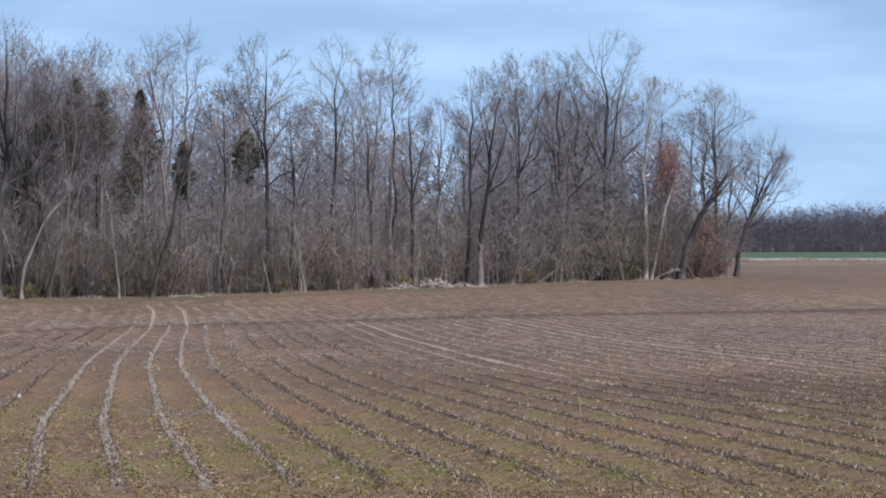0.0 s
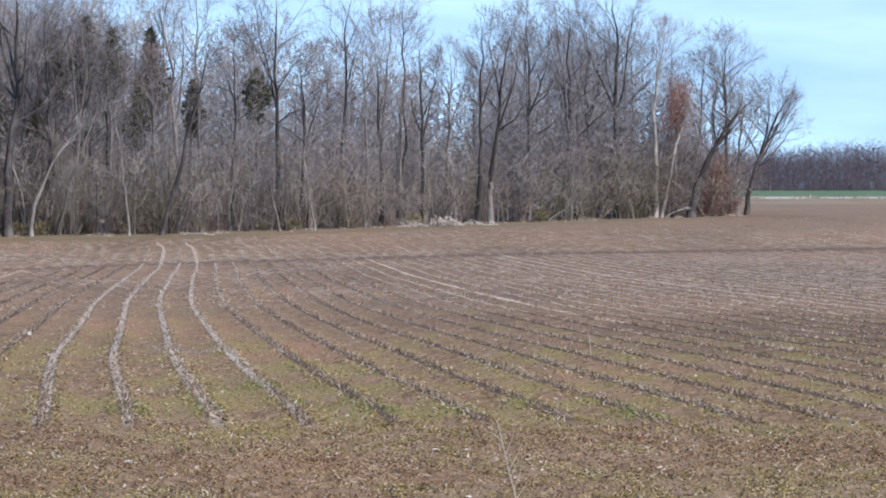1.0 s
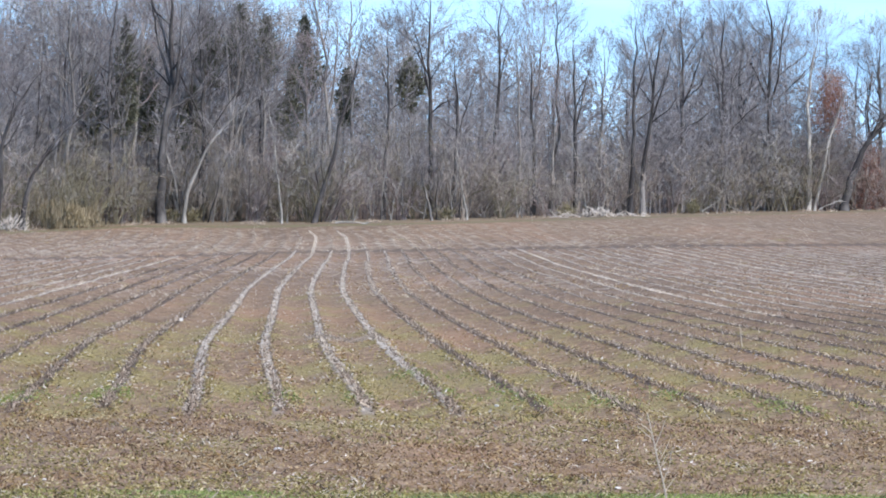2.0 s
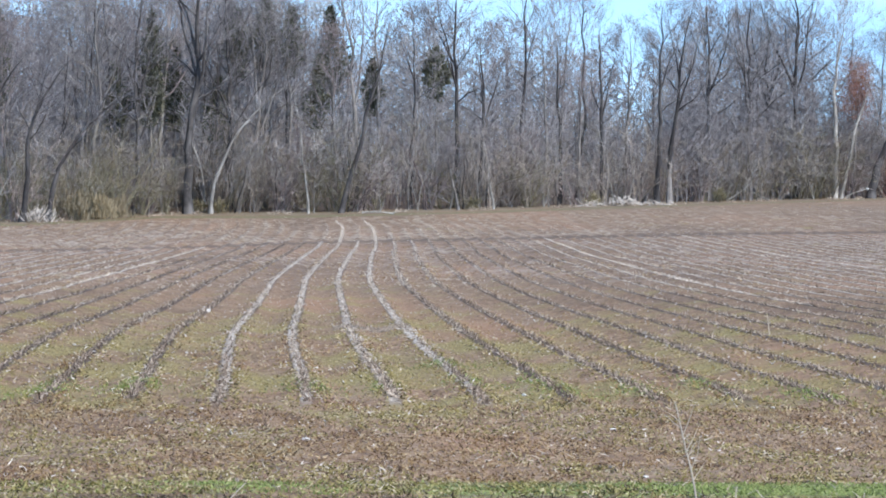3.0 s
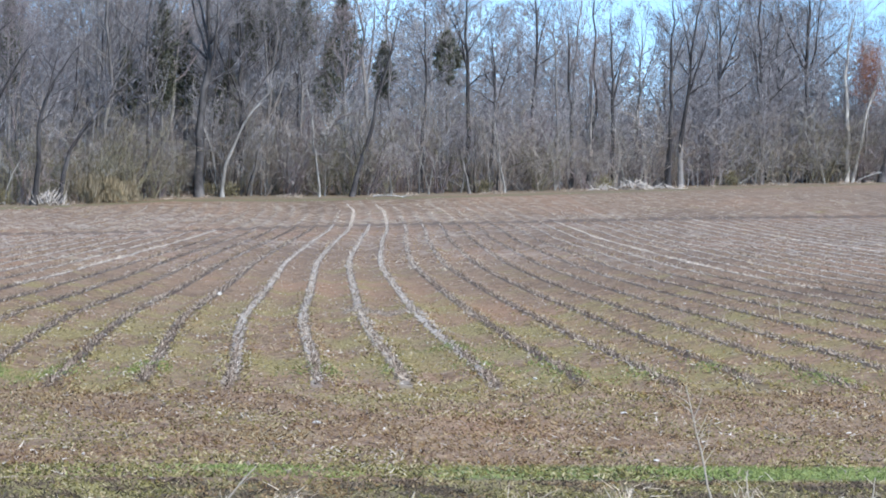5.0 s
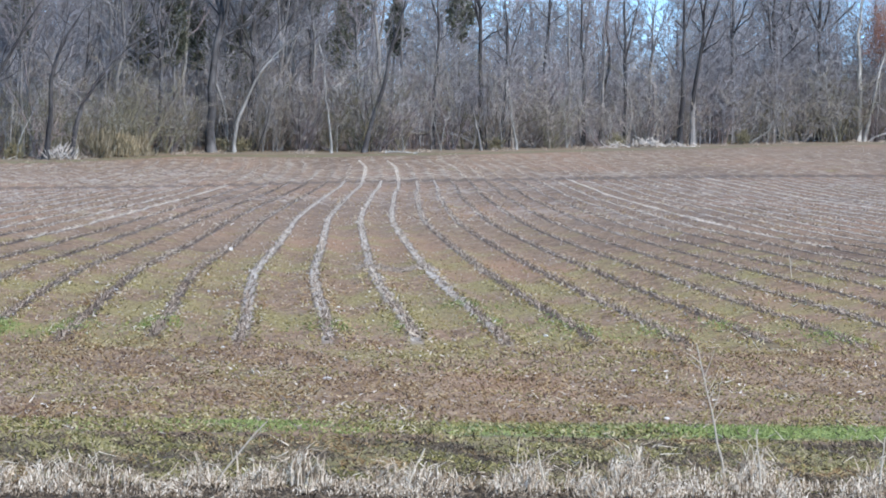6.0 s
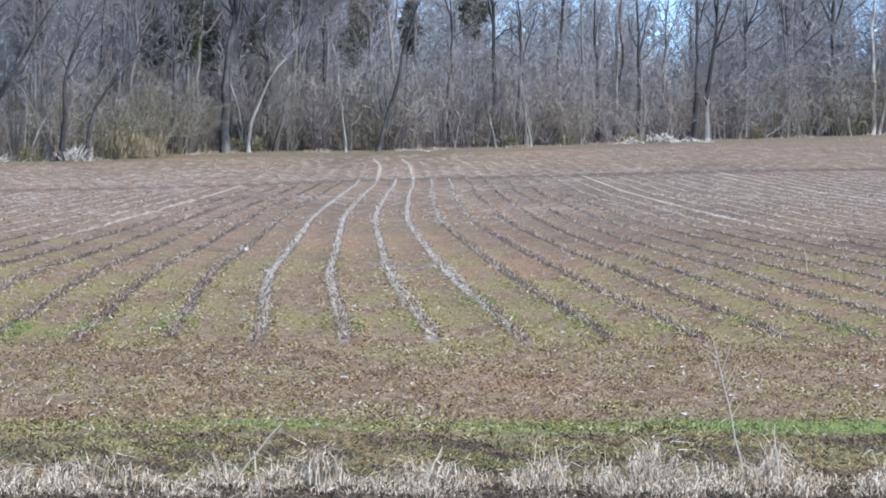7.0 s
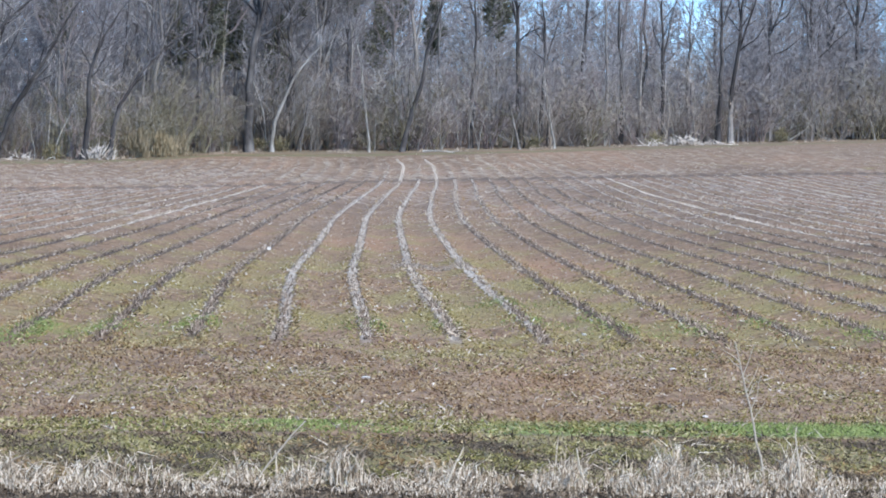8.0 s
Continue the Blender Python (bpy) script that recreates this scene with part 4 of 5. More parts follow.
def bush(name, x, y, size, n, leaf, mat, twigs, seed, label, rise=0.0):
    """A low leafy bush: bare stems below, clumps of leaves above."""
    top = new(name)
    st = shrub("stems", seed, size[2] * 1.5, 6, twigs, "", width=0.5, foot=0.02)
    del st["category"]
    st.parent = top
    rng = np.random.default_rng(seed)
    v, f = leaf_clump(rng, n, np.array(size), leaf, rise)
    v[:, 2] = np.abs(v[:, 2] + size[2] * 0.9)
    part("leaves", mesh_from("leaves", v, f, mat), top)
    top.location = (x, y, float(lie(x, y)))
    return tagged(top, label, "bush")


bush("bush", 41.7, 329.8, (1.5, 1.0, 2.5), 2600, 0.1, RUSSET, TWIG_RED, 81, "low bush with russet dead leaves at the wood corner")
bush("bush", 43.6, 333.0, (0.8, 0.7, 0.8), 500, 0.1, RUSSET, TWIG_RED, 82, "small russet bush at the wood corner")
for x, dy, w, h, seed in ((-17.8, -0.6, 0.8, 0.9, 83), (-16.6, -0.4, 0.9, 0.75, 84), (-15.6, -0.5, 0.7, 0.6, 85)):
    bush("bush", x, edge(x) + dy, (w, 0.7, h), 420, 0.09, CANE, TWIG_OLIVE, seed, "yellowish bush of straw-coloured stems before the wood", 0.4)
for x, dy, seed in ((-10.6, 0.2, 86), (-9.4, 0.4, 87), (-23.0, 1.0, 88), (7.9, 0.4, 89), (16.6, 0.5, 90), (26.5, 0.5, 91)):
    bush("bush", x, edge(x) + dy, (0.6, 0.5, 0.45), 300, 0.09, OLIVE, TWIG_OLIVE, seed, "low olive-green bush at the foot of the wood")
# taller scrub coming into leaf
for k, (x, dy, h) in enumerate(((-19.5, 2.5, 5.0), (-17.0, 3.0, 5.6), (-14.2, 2.5, 4.6), (-22.5, 2.0, 4.2), (27.5, 3.0, 5.0), (12.0, 2.5, 3.8), (-18.4, 1.2, 4.4), (-20.8, 1.6, 4.8), (-15.6, 1.4, 5.2), (-12.8, 1.6, 4.0))):
    ob = shrub("budding_shrub", 600 + k, h, 9, TWIG_OLIVE, "tall scrub flushed olive with new buds", width=0.3)
    ob.location = (x, edge(x) + dy, float(lie(x, edge(x) + dy)))


def bent_branch(name, x, y, z, length, rise, r, seed, label, mat):
    """A fallen branch with a few broken side shoots."""
    rng = np.random.default_rng(seed)
    path = bent(rng, (0, 0, 0), (math.copysign(1, length), rng.uniform(-0.2, 0.2), rise), abs(length), 8, 0.12, -0.02)
    paths = [(path, r * (1 - np.linspace(0, 0.75, 9)))]
    for _ in range(5):
        p, d = along(path, rng.uniform(0.3, 0.95))
        paths.append((bent(rng, p, d + rng.normal(0, 0.5, 3) + np.array([0, 0, 0.3]), abs(length) * 0.25, 3, 0.15, 0.03), r * 0.4 * np.array([1, 0.8, 0.6, 0.3])))
    v, f = tubes(paths, 5)
    ob = new(name, mesh_from(name, v, f, mat))
    ob.location = (x, y, float(lie(x, y)) + z)
    return tagged(ob, label, "branch")


bent_branch("fallen_branch", 0.2, 280.3, 0.1, 2.4, 0.3, 0.07, 1, "pale fallen branch lying at the foot of the wood", BARK_PALE)
bent_branch("fallen_branch", 37.3, 322.4, 0.1, 2.0, 1.1, 0.06, 2, "bleached broken bough leaning on a dark trunk", BARK_PALE)
bent_branch("fallen_branch", 30.5, 313.5, 0.1, -2.2, 0.8, 0.06, 3, "pale broken bough propped in the undergrowth", BARK_PALE)
bent_branch("fallen_branch", 27.2, 310.0, 0.2, 2.4, 0.5, 0.06, 4, "pale broken bough in the undergrowth", BARK_PALE)
bent_branch("fallen_branch", 6.2, 288.5, 0.5, -2.0, 0.6, 0.05, 5, "grey broken bough in the undergrowth", BARK_GREY)


STICK = twiggy("bleached_sticks", (0.36, 0.33, 0.29), (0.56, 0.52, 0.47), (0.74, 0.7, 0.64))


def brush_pile(x, y, width, height, count, seed, label, upright=0.0):
    """A heap of cut sticks, each one a part."""
    rng = np.random.default_rng(seed)
    top = new("brush_pile")
    for _ in range(count):
        px = rng.normal(0, width * 0.28)
        crest = height * math.exp(-((px / (width * 0.42)) ** 2))
        a = rng.uniform(0, 6.28)
        d = np.array([math.cos(a), 0.5 * math.sin(a), rng.uniform(-0.2, 0.8) + upright])
        ln = rng.uniform(0.25, 0.8)
        path = bent(rng, (px, rng.normal(0, 0.5), rng.uniform(0, 0.7) * crest), d / np.linalg.norm(d), ln, 3, 0.15, 0.0)
        path[:, 2] = np.maximum(path[:, 2], 0.02)
        v, f = tubes([(path, rng.uniform(0.015, 0.042) * np.array([1, 0.85, 0.65, 0.4]))], 4)
        part("stick", mesh_from("stick", v, f, STICK if rng.uniform() < 0.75 else BARK_GREY), top)
    top.location = (x, y, float(lie(x, y)))
    return tagged(top, label, "brush pile")


brush_pile(18.9, 299.6, 2.3, 0.85, 100, 5, "heap of bleached cut sticks at the field edge")
brush_pile(20.9, 302.0, 2.2, 0.35, 40, 6, "low heap of pale sticks beside a tree foot")
brush_pile(16.6, 297.6, 2.2, 0.35, 28, 8, "low heap of dry brush at the field edge")
brush_pile(-20.0, 262.6, 2.0, 1.0, 90, 7, "tangle of bleached dead weeds and sticks at the wood edge", 0.7)
brush_pile(-24.5, 261.0, 2.0, 0.4, 26, 9, "low tangle of dead sticks at the wood edge")


# ---- what lies on the field ----
def wedge(rng, n, y0, y1, spread=1.0):
    """Places on the field, thinning out with distance."""
    y = y0 * (y1 / y0) ** rng.uniform(0, 1, n)
    x = rng.uniform(-0.115, 0.185, n) * y * spread + rng.uniform(-1, 1, n)
    return x, y


def strewn(name, rng, x, y, length, thick, tilt, mat, label, category, sink=0.01):
    """Bits of straw, stalk or leaf: tapered pieces, each at its own angle. tilt: 0 lying, 1 upright."""
    n = len(x)
    a = rng.uniform(0, 6.28, n)
    up = np.clip(rng.normal(tilt, 0.35, n), 0.02, 1.5)
    d = np.stack([np.cos(a), np.sin(a), np.tan(np.clip(up, 0.02, 1.5))], -1)
    d /= np.linalg.norm(d, axis=1, keepdims=True)
    ln = length * rng.uniform(0.4, 1.4, n)
    p0 = np.stack([x, y, surface(x, y) - sink + rng.uniform(0, 0.012, n)], -1)
    v, f = cones(p0, p0 + d * ln[:, None], thick * rng.uniform(0.6, 1.4, n))
    return tagged(new(name, mesh_from(name, v, f, mat)), label, category, kind="stuff")


def patches(x, y, seed):
    """An uneven spread over the ground, about -1 to 1."""
    return 0.5 * (np.sin(1.7 * x + 0.31 * y + seed) + np.sin(0.83 * x - 0.47 * y + 2.3 * seed) + 0.7 * np.sin(3.9 * x + 0.9 * y + 4.1 * seed))


def mossy(x, y):
    """Where low weeds cover the soil between the rows: above 0, in uneven patches that thin out with distance."""
    return 0.9 * patches(x * 0.9, y * 0.45, 5.0) + 0.8 * patches(x * 2.6, y * 0.8, 1.0) - np.interp(y, [44, 56, 78, 112, 150], [-0.85, -0.5, 0.0, 0.5, 1.0])


rng = np.random.default_rng(41)
# cut stalks in their rows
x, y = wedge(rng, 72000, 41.8, 245)
row = np.round((x - drift(y)) / PITCH)
x = row * PITCH + drift(y) + rng.normal(0, 0.028, len(x))
clumped = np.sin(y * 2.6 + row * 5.3) + np.sin(y * 1.1 + row * 2.1) + 0.8 * np.sin(y * 6.1 + row) + rng.normal(0, 0.7, len(x)) > -0.7
keep = clumped & ((rng.uniform(75, 125, len(y)) > y) | ~np.isin(row, (-7, 12, 21))) & (y > 42.5 + 0.6 * np.sin(row * 2.7)) & ((row < -1) | (row > 2) | (rng.uniform(0, 1, len(x)) < np.interp(y, [44, 50, 62], [0.9, 0.6, 0.12]))) & ((y < track(x)) | (rng.uniform(0, 1, len(x)) < 0.25))
y, x = y[keep], x[keep]
strewn("crop_stubble", rng, x, y, np.interp(y, [60, 130], [0.075, 0.11]), np.interp(y, [60, 130], [0.007, 0.0115]), 0.75, STALK, "weathered grey cut stalks standing in long rows", "stubble")
# some rows are thick with bleached stems
y = 42 * (212 / 42) ** rng.uniform(0, 1, 20000)
row = rng.integers(-1, 4, 20000)
keep = (np.sin(y * 2.9 + row * 4) + np.sin(y * 0.9 + row * 2) + rng.normal(0, 0.8, 20000) > np.interp(y, [46, 60, 90, 130], [1.0, 0.4, -0.4, -0.8]) + 0.5 * ((row > 0) & (y < 67))) & (y > 42.5 + 0.6 * np.sin(row * 2.7))
keep &= ((row != 1) | (np.abs(y - 72) > 4)) & ((row != 3) | (y > 95))
x, y = (row * PITCH + drift(y) + 0.1 * ((row > 0) & (y < 69)) * np.interp(y, [46, 60], [0.0, 1.0]) + 0.03 * np.sin(y * 0.8 + row * 3) + rng.normal(0, 0.014, 20000))[keep], y[keep]
strewn("bleached_stubble", rng, x, y, np.interp(y, [60, 130], [0.05, 0.08]), np.interp(y, [60, 130], [0.007, 0.0115]), 0.35, PALE_STEM, "bleached stems heaped along a few crop rows", "stubble")
y = 66 * (247 / 66) ** rng.uniform(0, 1, 12000)
row = np.array([-7, -7, -7, 12, 12, 12, 21, 21, -9, -8, 11, 20, 23])[rng.integers(0, 13, 12000)]
x = row * PITCH + drift(y) + rng.normal(0, 0.03, 12000)
keep = (np.sin(y * 0.5 + row) + np.sin(y * 0.23 + 2 * row) + rng.normal(0, 0.7, 12000) > np.where(np.isin(row, (-7, 12, 21)), -0.4, 0.3) + np.interp(y, [66, 125], [2.2, 0.0])) & (y < track(x) - 3)
strewn("bleached_lines", rng, x[keep], y[keep], 0.1, 0.012, 0.25, PALE_STEM, "bleached stems along single rows far out", "stubble")
y = rng.uniform(190, 268, 9000)
row = np.where(rng.uniform(0, 1, 9000) < 0.4, 2 * rng.integers(0, 2, 9000), rng.integers(-16, 22, 9000))
x = row * PITCH + drift(y) + rng.normal(0, 0.028, 9000)
keep = (y > track(x) + np.where((row == 0) | (row == 2), -4, 6)) & ((row == 0) | (row == 2) | (patches(row * 1.1, y * 0.16, 3.0) > 0.1))
strewn("bleached_tracks", rng, x[keep], y[keep], 0.1, 0.012, 0.4, PALE_STEM, "bleached stems in broken rows past the wheel track", "stubble")
x, y = wedge(rng, 30000, 43, 245)
row = np.round((x - drift(y)) / PITCH)
x = row * PITCH + drift(y) + rng.normal(0, 0.03, len(x))
keep = patches(row * 1.3, y * 0.3, 1.0) + rng.normal(0, 0.3, len(x)) + np.interp(y, [50, 120], [-0.5, 0.0]) + 0.62 * ((row < -6) | (row > 10)) * (y > 90) - 0.25 * (row > 13) > 0
keep &= (y < track(x) - 3) & ((row < -6) | (row > -3) | (y < 85) | (rng.uniform(0, 1, len(x)) < 0.2))
strewn("bleached_wisps", rng, x[keep], y[keep], np.interp(y[keep], [80, 140], [0.09, 0.12]), np.interp(y[keep], [80, 140], [0.009, 0.0135]), 0.3, BLEACH, "bleached stems lying along the crop rows", "stubble")
x, y = rng.uniform(-0.4, 0.8, 1500), rng.normal(68.5, 0.5, 1500)
strewn("straw_wisp", rng, x, y, 0.09, 0.007, 0.35, BLEACH, "pale straw raked across two crop rows", "straw")
# what covers the soil between them
x, y = wedge(rng, 60000, 62.0, 207)
keep = (patches(x, y, 2.0) + rng.normal(0, 0.5, len(x)) > -0.4) & (mossy(x, y) + rng.normal(0, 0.3, len(x)) < 0.1) & (rng.uniform(0, 1, len(x)) < np.interp(y, [62, 80], [0.0, 1.0]))
keep &= np.abs((x - drift(y)) / PITCH - np.round((x - drift(y)) / PITCH)) > 0.16
strewn("leaf_litter", rng, x[keep], y[keep], 0.045, 0.008, 0.2, MAT, "brown dead leaves and clods strewn over the field", "leaf litter")
x, y = wedge(rng, 12500, 31, 170)
keep = (y > 46) | (patches(x * 1.2, y * 1.5, 5.0) + rng.normal(0, 0.3, len(x)) > 0.3)
x, y = x[keep], y[keep]
strewn("straw_bits", rng, x, y, 0.05, 0.009, 0.3, FLECK, "bleached bits of straw scattered over the field", "straw")
x, y = wedge(rng, 20000, 66, 160)
keep = mossy(x, y) + rng.normal(0, 0.42, len(x)) > 0.0
strewn("winter_weeds", rng, x[keep], y[keep], 0.035, 0.009, 0.45, MAT_OLIVE, "low yellow-green weeds between the rows", "weeds")
# the headland: weeds where the rows end, rusty stems before them, olive again by the verge
x, y = wedge(rng, 75000, 31.0, 45)
keep = y < 42.0 + 0.7 * patches(x * 1.4, 0 * x, 2.0) + rng.normal(0, 0.4, len(x))
x, y = x[keep], y[keep]
olive = 1.3 * patches(x * 0.6, y * 1.5, 7.0) + 0.8 * patches(x * 2.0, y * 2.4, 3.0) + rng.normal(0, 0.18, len(x)) + np.interp(y, [31, 33, 36, 39, 42, 45], [0.7, 0.45, 0.0, 0.0, 0.4, 0.6])
strewn("headland_litter", rng, x[olive < 0.1], y[olive < 0.1], 0.035, 0.008, 0.35, MAT_RUST, "red-brown dead stems on the headland", "leaf litter")
strewn("headland_weeds", rng, x[olive >= 0.1], y[olive >= 0.1], 0.035, 0.008, 0.35, MAT_OLIVE, "low olive weeds on the headland", "weeds")
x, y = wedge(rng, 5200, 29.5, 46)
strewn("headland_stalks", rng, x, y, 0.08, 0.006, 0.15, STALK, "grey broken stalks on the headland", "stubble")
x, y = wedge(rng, 2400, 29.5, 48)
keep = patches(x * 1.6, y * 2.0, 8.0) + rng.normal(0, 0.35, len(x)) > 0.0
strewn("pale_stalks", rng, x[keep], y[keep], 0.1, 0.006, 0.15, STRAW, "pale broken stalks strewn over the headland", "straw")
x, y = wedge(rng, 16000, 31.0, 46)
clump = patches(x * 2.6, y * 2.2, 4.0) + 0.6 * patches(x * 6, y * 4, 1.0) + rng.normal(0, 0.2, len(x)) > np.interp(y, [36, 39, 42, 44], [0.75, 0.4, 0.4, 0.8])
strewn("dark_stems", rng, x[clump], y[clump], 0.055, 0.009, 0.55, LITTER, "dark clumps of dead stems on the headland", "weeds")
for gx, gy, gn in ((-3.9, 45.0, 2600), (-4.4, 42.5, 1600), (-2.6, 46.5, 1200), (1.6, 47.6, 900), (1.2, 53.0, 900), (3.9, 47.5, 900), (4.8, 44.6, 1000), (2.6, 45.6, 1200), (-0.3, 46.0, 800)):
    x, y = rng.normal(gx, 0.38, gn), rng.normal(gy, 0.9, gn)
    strewn("green_patch", rng, x, y, 0.03, 0.008, 0.5, GRASS, "patch of fresh green weeds between the rows", "weeds")
x, y = wedge(rng, 66000, 41.3, 82)
keep = (rng.uniform(0, 1, len(x)) < np.interp(y, [60, 82], [1.0, 0.1])) & (np.abs((x - drift(y)) / PITCH - np.round((x - drift(y)) / PITCH)) > 0.07)
green = mossy(x, y) + rng.normal(0, 0.42, len(x)) > 0.0
strewn("row_weeds", rng, x[keep & green], y[keep & green], 0.05, 0.008, 0.3, MAT_OLIVE, "mat of low olive weeds between the crop rows", "weeds")
strewn("row_litter", rng, x[keep & ~green], y[keep & ~green], 0.055, 0.0085, 0.3, MAT, "mat of brown dead leaves between the crop rows", "leaf litter")
# coarser bits farther out
x, y = wedge(rng, 30000, 120, 330)
keep = (y < np.interp(x, EDGE_X, EDGE_Y) - 3) & (np.abs((x - drift(y)) / PITCH - np.round((x - drift(y)) / PITCH)) > 0.14)
strewn("far_litter", rng, x[keep], y[keep], 0.1, 0.014, 0.15, MAT, "brown dead stems over the far side of the field", "leaf litter")
x, y = wedge(rng, 16000, 110, 300)
keep = (y < np.interp(x, EDGE_X, EDGE_Y) - 3) & (patches(x * 0.5, y * 0.25, 4.0) + rng.normal(0, 0.4, len(x)) > 0)
strewn("far_straw", rng, x[keep], y[keep], 0.12, 0.012, 0.12, STRAW, "pale straw over the far side of the field", "straw")
x, y = wedge(rng, 42000, 180, 322)
keep = (y > track(x) + 5) & (y < np.interp(x, EDGE_X, EDGE_Y) - 6) & (patches(x * 0.6, y * 0.12, 6.0) + 0.8 * patches(x * 1.9, y * 0.4, 2.0) + rng.normal(0, 0.2, len(x)) > 0.48)
strewn("straw_drifts", rng, x[keep], y[keep], 0.12, 0.013, 0.15, STRAW, "drifts of pale straw between the wheel track and the wood", "straw")
# verge strip, rough ground and the fringe of dead grass
x, y = wedge(rng, 18000, 29.75, 31.05, 1.2)
keep = patches(x, y * 2, 3.0) + rng.normal(0, 0.4, len(x)) + np.clip(0.3 * x - 0.4, -1.0, 1.4) > -0.1
strewn("green_verge", rng, x[keep], y[keep], 0.03, 0.008, 0.6, GRASS, "green grass strip along the field", "grass")
strewn("verge_litter", rng, x[~keep], y[~keep], 0.04, 0.008, 0.3, MAT_ROUGH, "dead stems among the verge grass", "leaf litter")
x, y = wedge(rng, 44000, 25.2, 29.6, 1.2)
keep = 0.5 * patches(x * 2.5, y * 5, 9.0) + 0.8 * patches(x * 7, y * 11, 2.0) + rng.normal(0, 0.35, len(x)) > -0.15
brown = 0.9 * patches(x * 1.3, y * 2.6, 5.0) + 0.6 * patches(x * 4, y * 6, 1.0) + rng.normal(0, 0.3, len(x)) > 0.35
strewn("rough_grass", rng, x[keep & ~brown], y[keep & ~brown], 0.045, 0.0065, 0.3, MAT_ROUGH, "short olive winter grass with dark gaps", "grass")
strewn("rough_litter", rng, x[keep & brown], y[keep & brown], 0.045, 0.0065, 0.25, MAT_RUST, "brown dead stems in patches of the rough grass", "leaf litter")
x, y = np.append(x[~keep], rng.uniform(-4.2, 6, 15000)), np.append(y[~keep], rng.uniform(24.2, 25.3, 15000))
strewn("dark_litter", rng, x, y, 0.05, 0.007, 0.35, LITTER_DARK, "dark dead stems in the rough grass", "leaf litter")


FRINGE = twiggy("dead_grass_blades", (0.12, 0.085, 0.055), (0.39, 0.31, 0.222), (0.65, 0.56, 0.44), (0.83, 0.76, 0.64))


def dead_grass():
    """Bent dead blades in tufts, each blade in three lengths."""
    rng = np.random.default_rng(43)
    tufts, n = 390, 14000
    cx, cy, ch = rng.uniform(-4.1, 5.9, tufts), 25.5 - 1.1 * rng.uniform(0, 1, tufts) ** 1.5, np.clip(rng.normal(0.135, 0.06, tufts), 0.03, 0.28)
    ch *= np.clip(0.9 + 0.36 * patches(cx * 1.7, cy, 2.0) + 0.22 * np.sin(cx * 9), 0.5, 1.4)
    k = rng.integers(0, tufts, n)
    x, y = cx[k] + rng.normal(0, 0.045, n), cy[k] + rng.normal(0, 0.05, n)
    h = np.clip(ch[k] * rng.uniform(0.35, 1.2, n) * np.interp(y, [24.6, 25.25], [0.4, 1.0]) + rng.normal(0, 0.015, n), 0.02, 0.34)
    a = rng.uniform(0, 6.28, n)
    p0 = np.stack([x, y, np.full(n, -0.02)], -1)
    out = np.stack([np.cos(a) + 0.15, np.sin(a), np.zeros(n)], -1) * (h * rng.uniform(0.05, 0.75, n))[:, None]
    up = np.stack([0 * h, 0 * h, h], -1)
    p1 = p0 + out * 0.15 + up * 0.5
    p2 = p1 + out * 0.35 + up * 0.3
    p3 = p2 + out * 0.6 + up * rng.uniform(-0.35, 0.25, n)[:, None]
    sets = [cones(p, p + (q - p) * 1.25, np.full(n, r)) for p, q, r in ((p0, p1, 0.0055), (p1, p2, 0.005), (p2, p3, 0.0038))]
    v, f = joined(*sets)
    return tagged(new("dead_grass_fringe", mesh_from("dead_grass_fringe", v, f, FRINGE)), "bleached dead grass standing along the ditch", "grass", kind="stuff")


dead_grass()


def edge_grass():
    rng = np.random.default_rng(44)
    n = 9000
    x = rng.uniform(-34, 46, n)
    clump = np.clip(np.sin(x * 0.9) + np.sin(x * 2.3 + 1) * 0.8 + np.sin(x * 5.1) * 0.5, -0.8, 2)
    x, clump = x[clump > 0.35], clump[clump > 0.35]
    n = len(x)
    y = np.interp(x, EDGE_X, EDGE_Y) + rng.normal(-0.4, 0.7, n)
    return strewn("edge_grass", rng, x, y, 0.16 + 0.08 * clump, 0.013, 0.9, BLEACH, "pale dead grass along the edge of the wood", "grass")


edge_grass()
rng = np.random.default_rng(46)
x, y = rng.uniform(66, 125, 1500), rng.uniform(586, 595, 1500)
keep = np.sin(x * 0.8) + np.sin(x * 2.1 + 1) + rng.normal(0, 0.5, 1500) > 0.1
strewn("roadside_grass", rng, x[keep], y[keep], 0.55, 0.05, 0.8, BLEACH, "dry tufts of grass along the gravel road", "grass")


def weed(x, y, height, lean, shoots, seed, label):
    """A dry weed: one thin bent stem with side shoots."""
    rng = np.random.default_rng(seed)
    top = new("dry_weed")
    t = np.linspace(0, 1, 10)
    path = np.stack([lean * t**1.2 + np.cumsum(rng.normal(0, height * 0.008, 10)), 0.05 * t, height * t], -1)
    v, f = tubes([(path, 0.0085 * (1 - 0.55 * t))], 5)
    part("stem", mesh_from("stem", v, f, STRAW), top)
    for _ in range(shoots):
        p, d = along(path, rng.uniform(0.25, 0.95))
        q = bent(rng, p, d + np.array([rng.choice([-0.7, 0.7]), rng.normal(0, 0.3), 0]), height * rng.uniform(0.12, 0.3), 4, 0.15, 0.05)
        v, f = tubes([(q, 0.0035 * (1 - np.linspace(0, 0.7, 5)))], 4)
        part("shoot", mesh_from("shoot", v, f, STRAW), top)
    top.location = (x, y, float(lie(x, y)) - 0.02)
    return tagged(top, label, "weed")


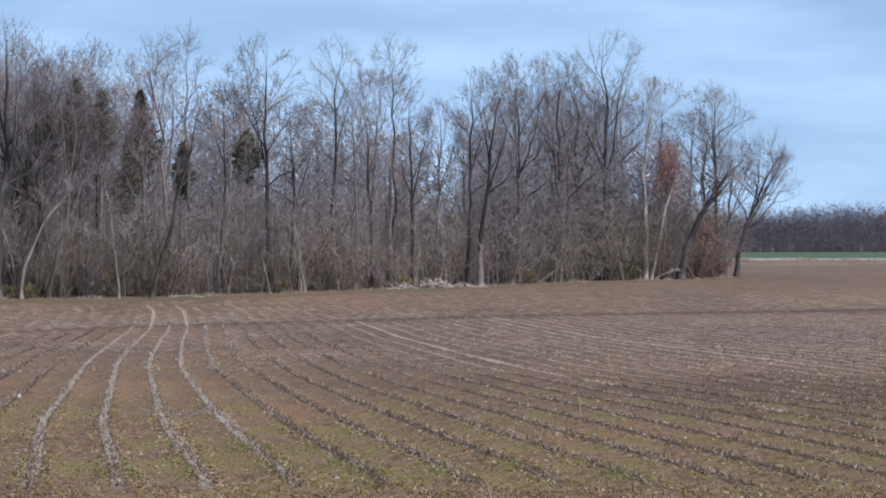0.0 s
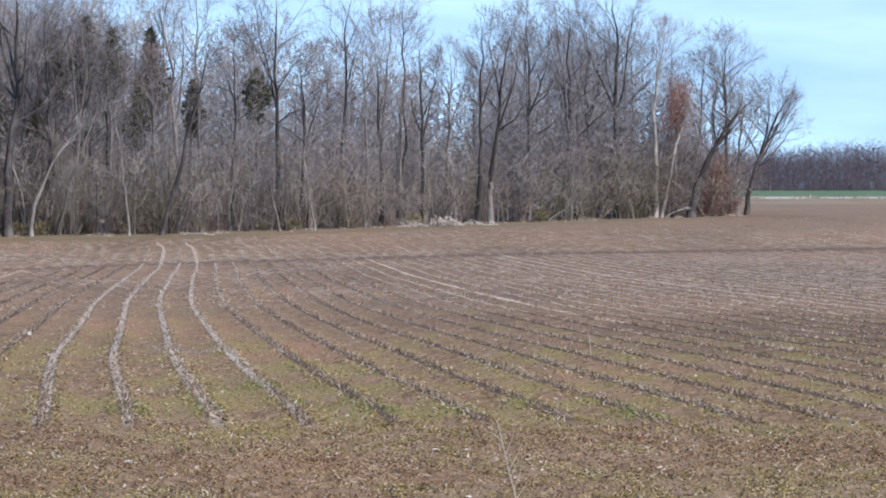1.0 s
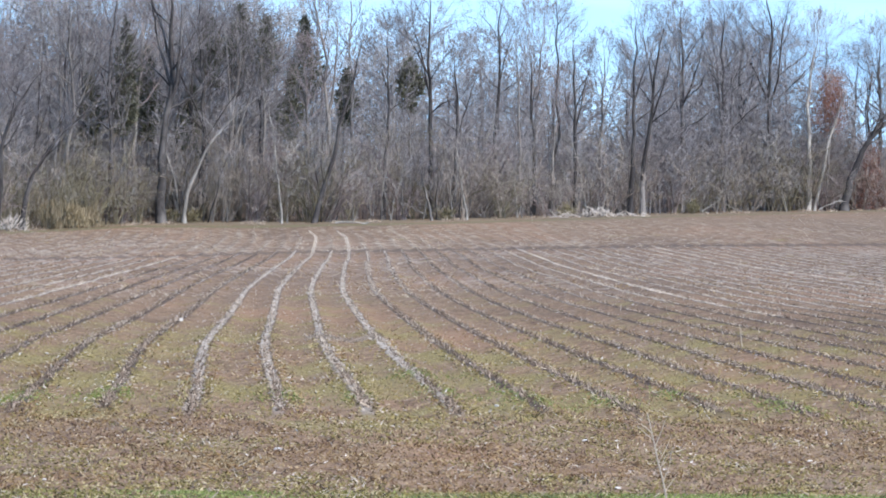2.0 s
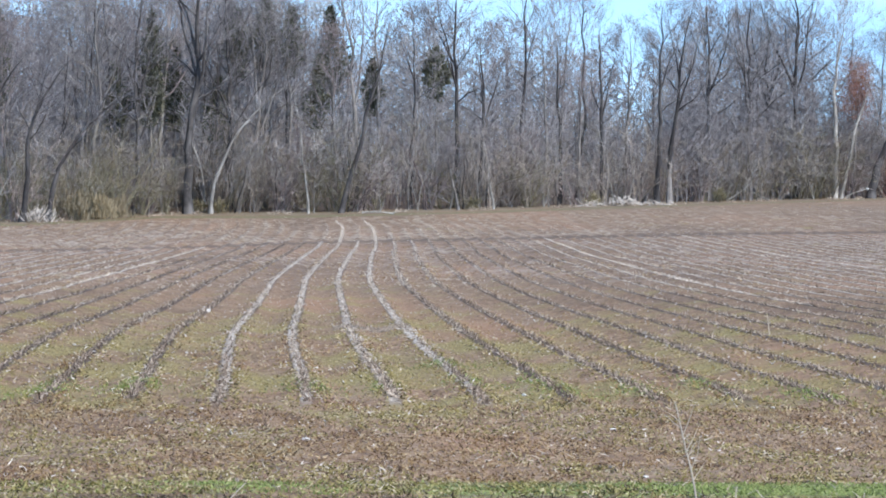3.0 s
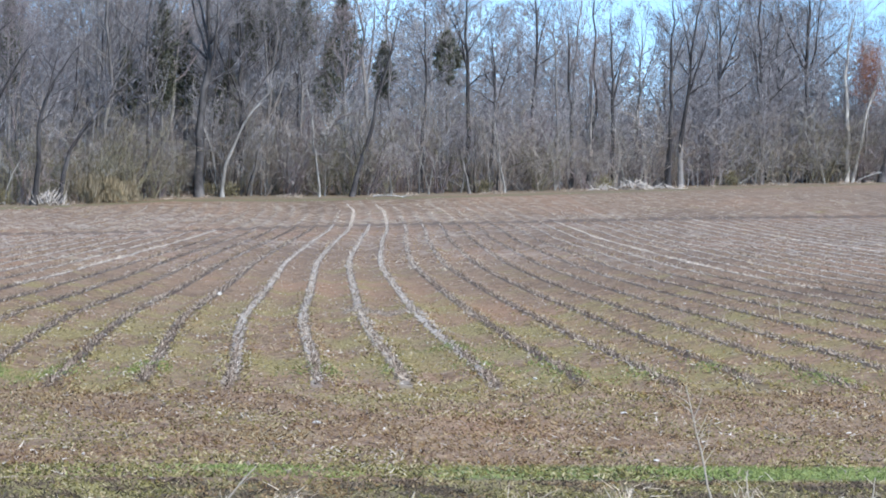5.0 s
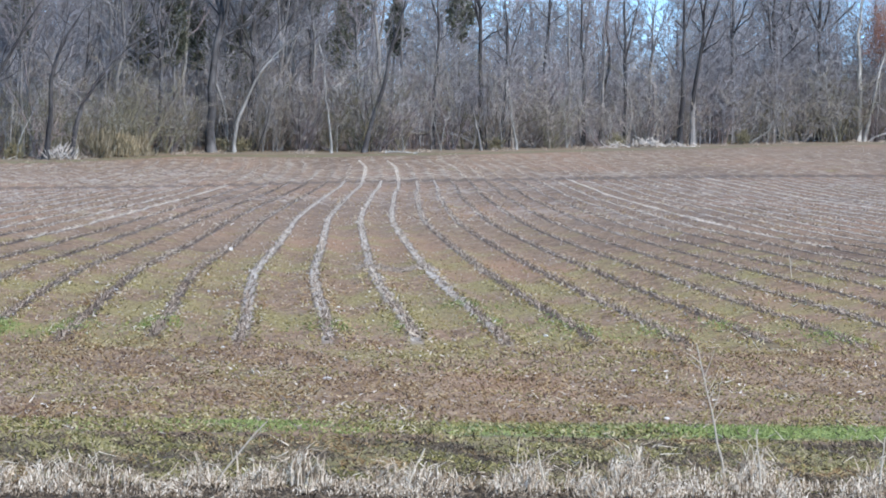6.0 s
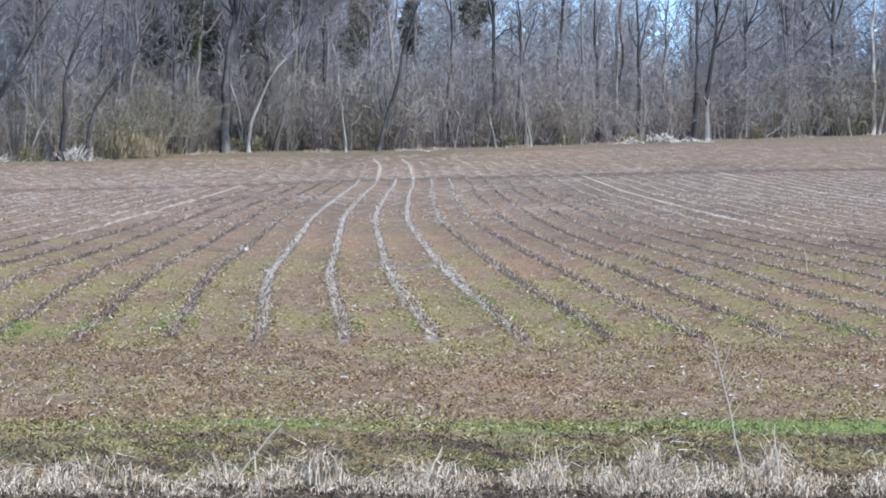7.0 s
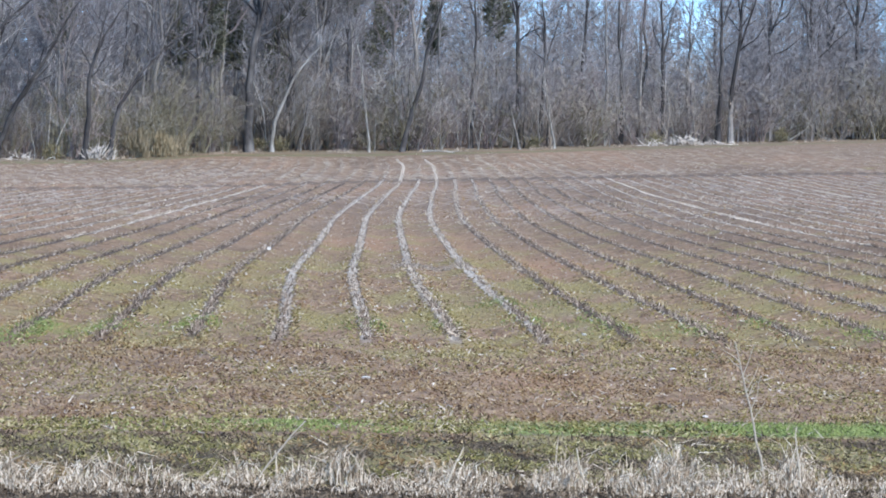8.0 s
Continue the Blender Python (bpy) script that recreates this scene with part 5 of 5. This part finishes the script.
weed(2.1, 25.4, 0.9, -0.2, 7, 1, "tall thin bleached weed stem above the dead grass")
weed(2.3, 25.2, 0.4, -0.02, 1, 3, "short dry weed stalk in the dead grass")
weed(3.0, 25.2, 0.36, 0.05, 2, 4, "short dry weed stalk with a drooping tip")
weed(-0.98, 25.4, 0.4, 0.3, 2, 5, "dry weed stalk bent over the rough grass")
weed(-0.84, 25.4, 0.22, -0.03, 1, 6, "short dry weed stalk beside a bent one")
weed(0.16, 25.0, 0.28, 0.12, 2, 7, "arched dry grass stalk in the fringe")
weed(1.02, 25.0, 0.28, -0.06, 2, 8, "arched dry grass stalk in the fringe")
weed(6.5, 66.5, 0.36, -0.04, 3, 9, "lone dry weed standing among the stubble")


def stone(x, y, size, seed):
    bm = bmesh.new()
    bmesh.ops.create_icosphere(bm, subdivisions=2, radius=size)
    rng = np.random.default_rng(seed)
    k = rng.uniform(0.6, 1.2, 3)
    for p in bm.verts:
        p.co = Vector((p.co.x * k[0] * 1.3, p.co.y * k[1], p.co.z * 0.5)) * (1 + 0.25 * noise.noise(p.co * 3 / size + Vector((seed, 0, 0))))
    me = bpy.data.meshes.new("stone")
    bm.to_mesh(me)
    bm.free()
    me.materials.append(ROCK)
    ob = new("stone", me)
    ob.location, ob.rotation_euler = (x, y, float(lie(x, y)) + size * 0.2), (0, 0, rng.uniform(0, 6))
    return tagged(ob, "small pale flat stone lying on the soil", "stone", group="stones on the field")


stone(-0.45, 36.3, 0.035, 1)
rng = np.random.default_rng(61)
for k in range(40):
    x, y = wedge(rng, 1, 31, 150)
    stone(float(x[0]), float(y[0]), rng.uniform(0.01, 0.018) * (1 + float(y[0]) / 120), 2 + k)


def paper_scrap(x, y):
    """A crumpled scrap of white paper caught on the stubble."""
    bm = bmesh.new()
    bmesh.ops.create_grid(bm, x_segments=6, y_segments=6, size=0.034)
    for p in bm.verts:
        p.co.z = 0.04 * noise.noise(p.co * 14) + 0.3 * abs(p.co.x)
    bmesh.ops.solidify(bm, geom=bm.faces[:], thickness=0.002)
    me = bpy.data.meshes.new("paper_scrap")
    bm.to_mesh(me)
    bm.free()
    me.materials.append(ROCK)
    ob = new("paper_scrap", me)
    ob.location, ob.rotation_euler = (x, y, float(lie(x, y)) + 0.06), (1.0, 0.3, 0.5)
    return tagged(ob, "crumpled white scrap caught on the stubble", "paper")


paper_scrap(-2.88, 80.8)
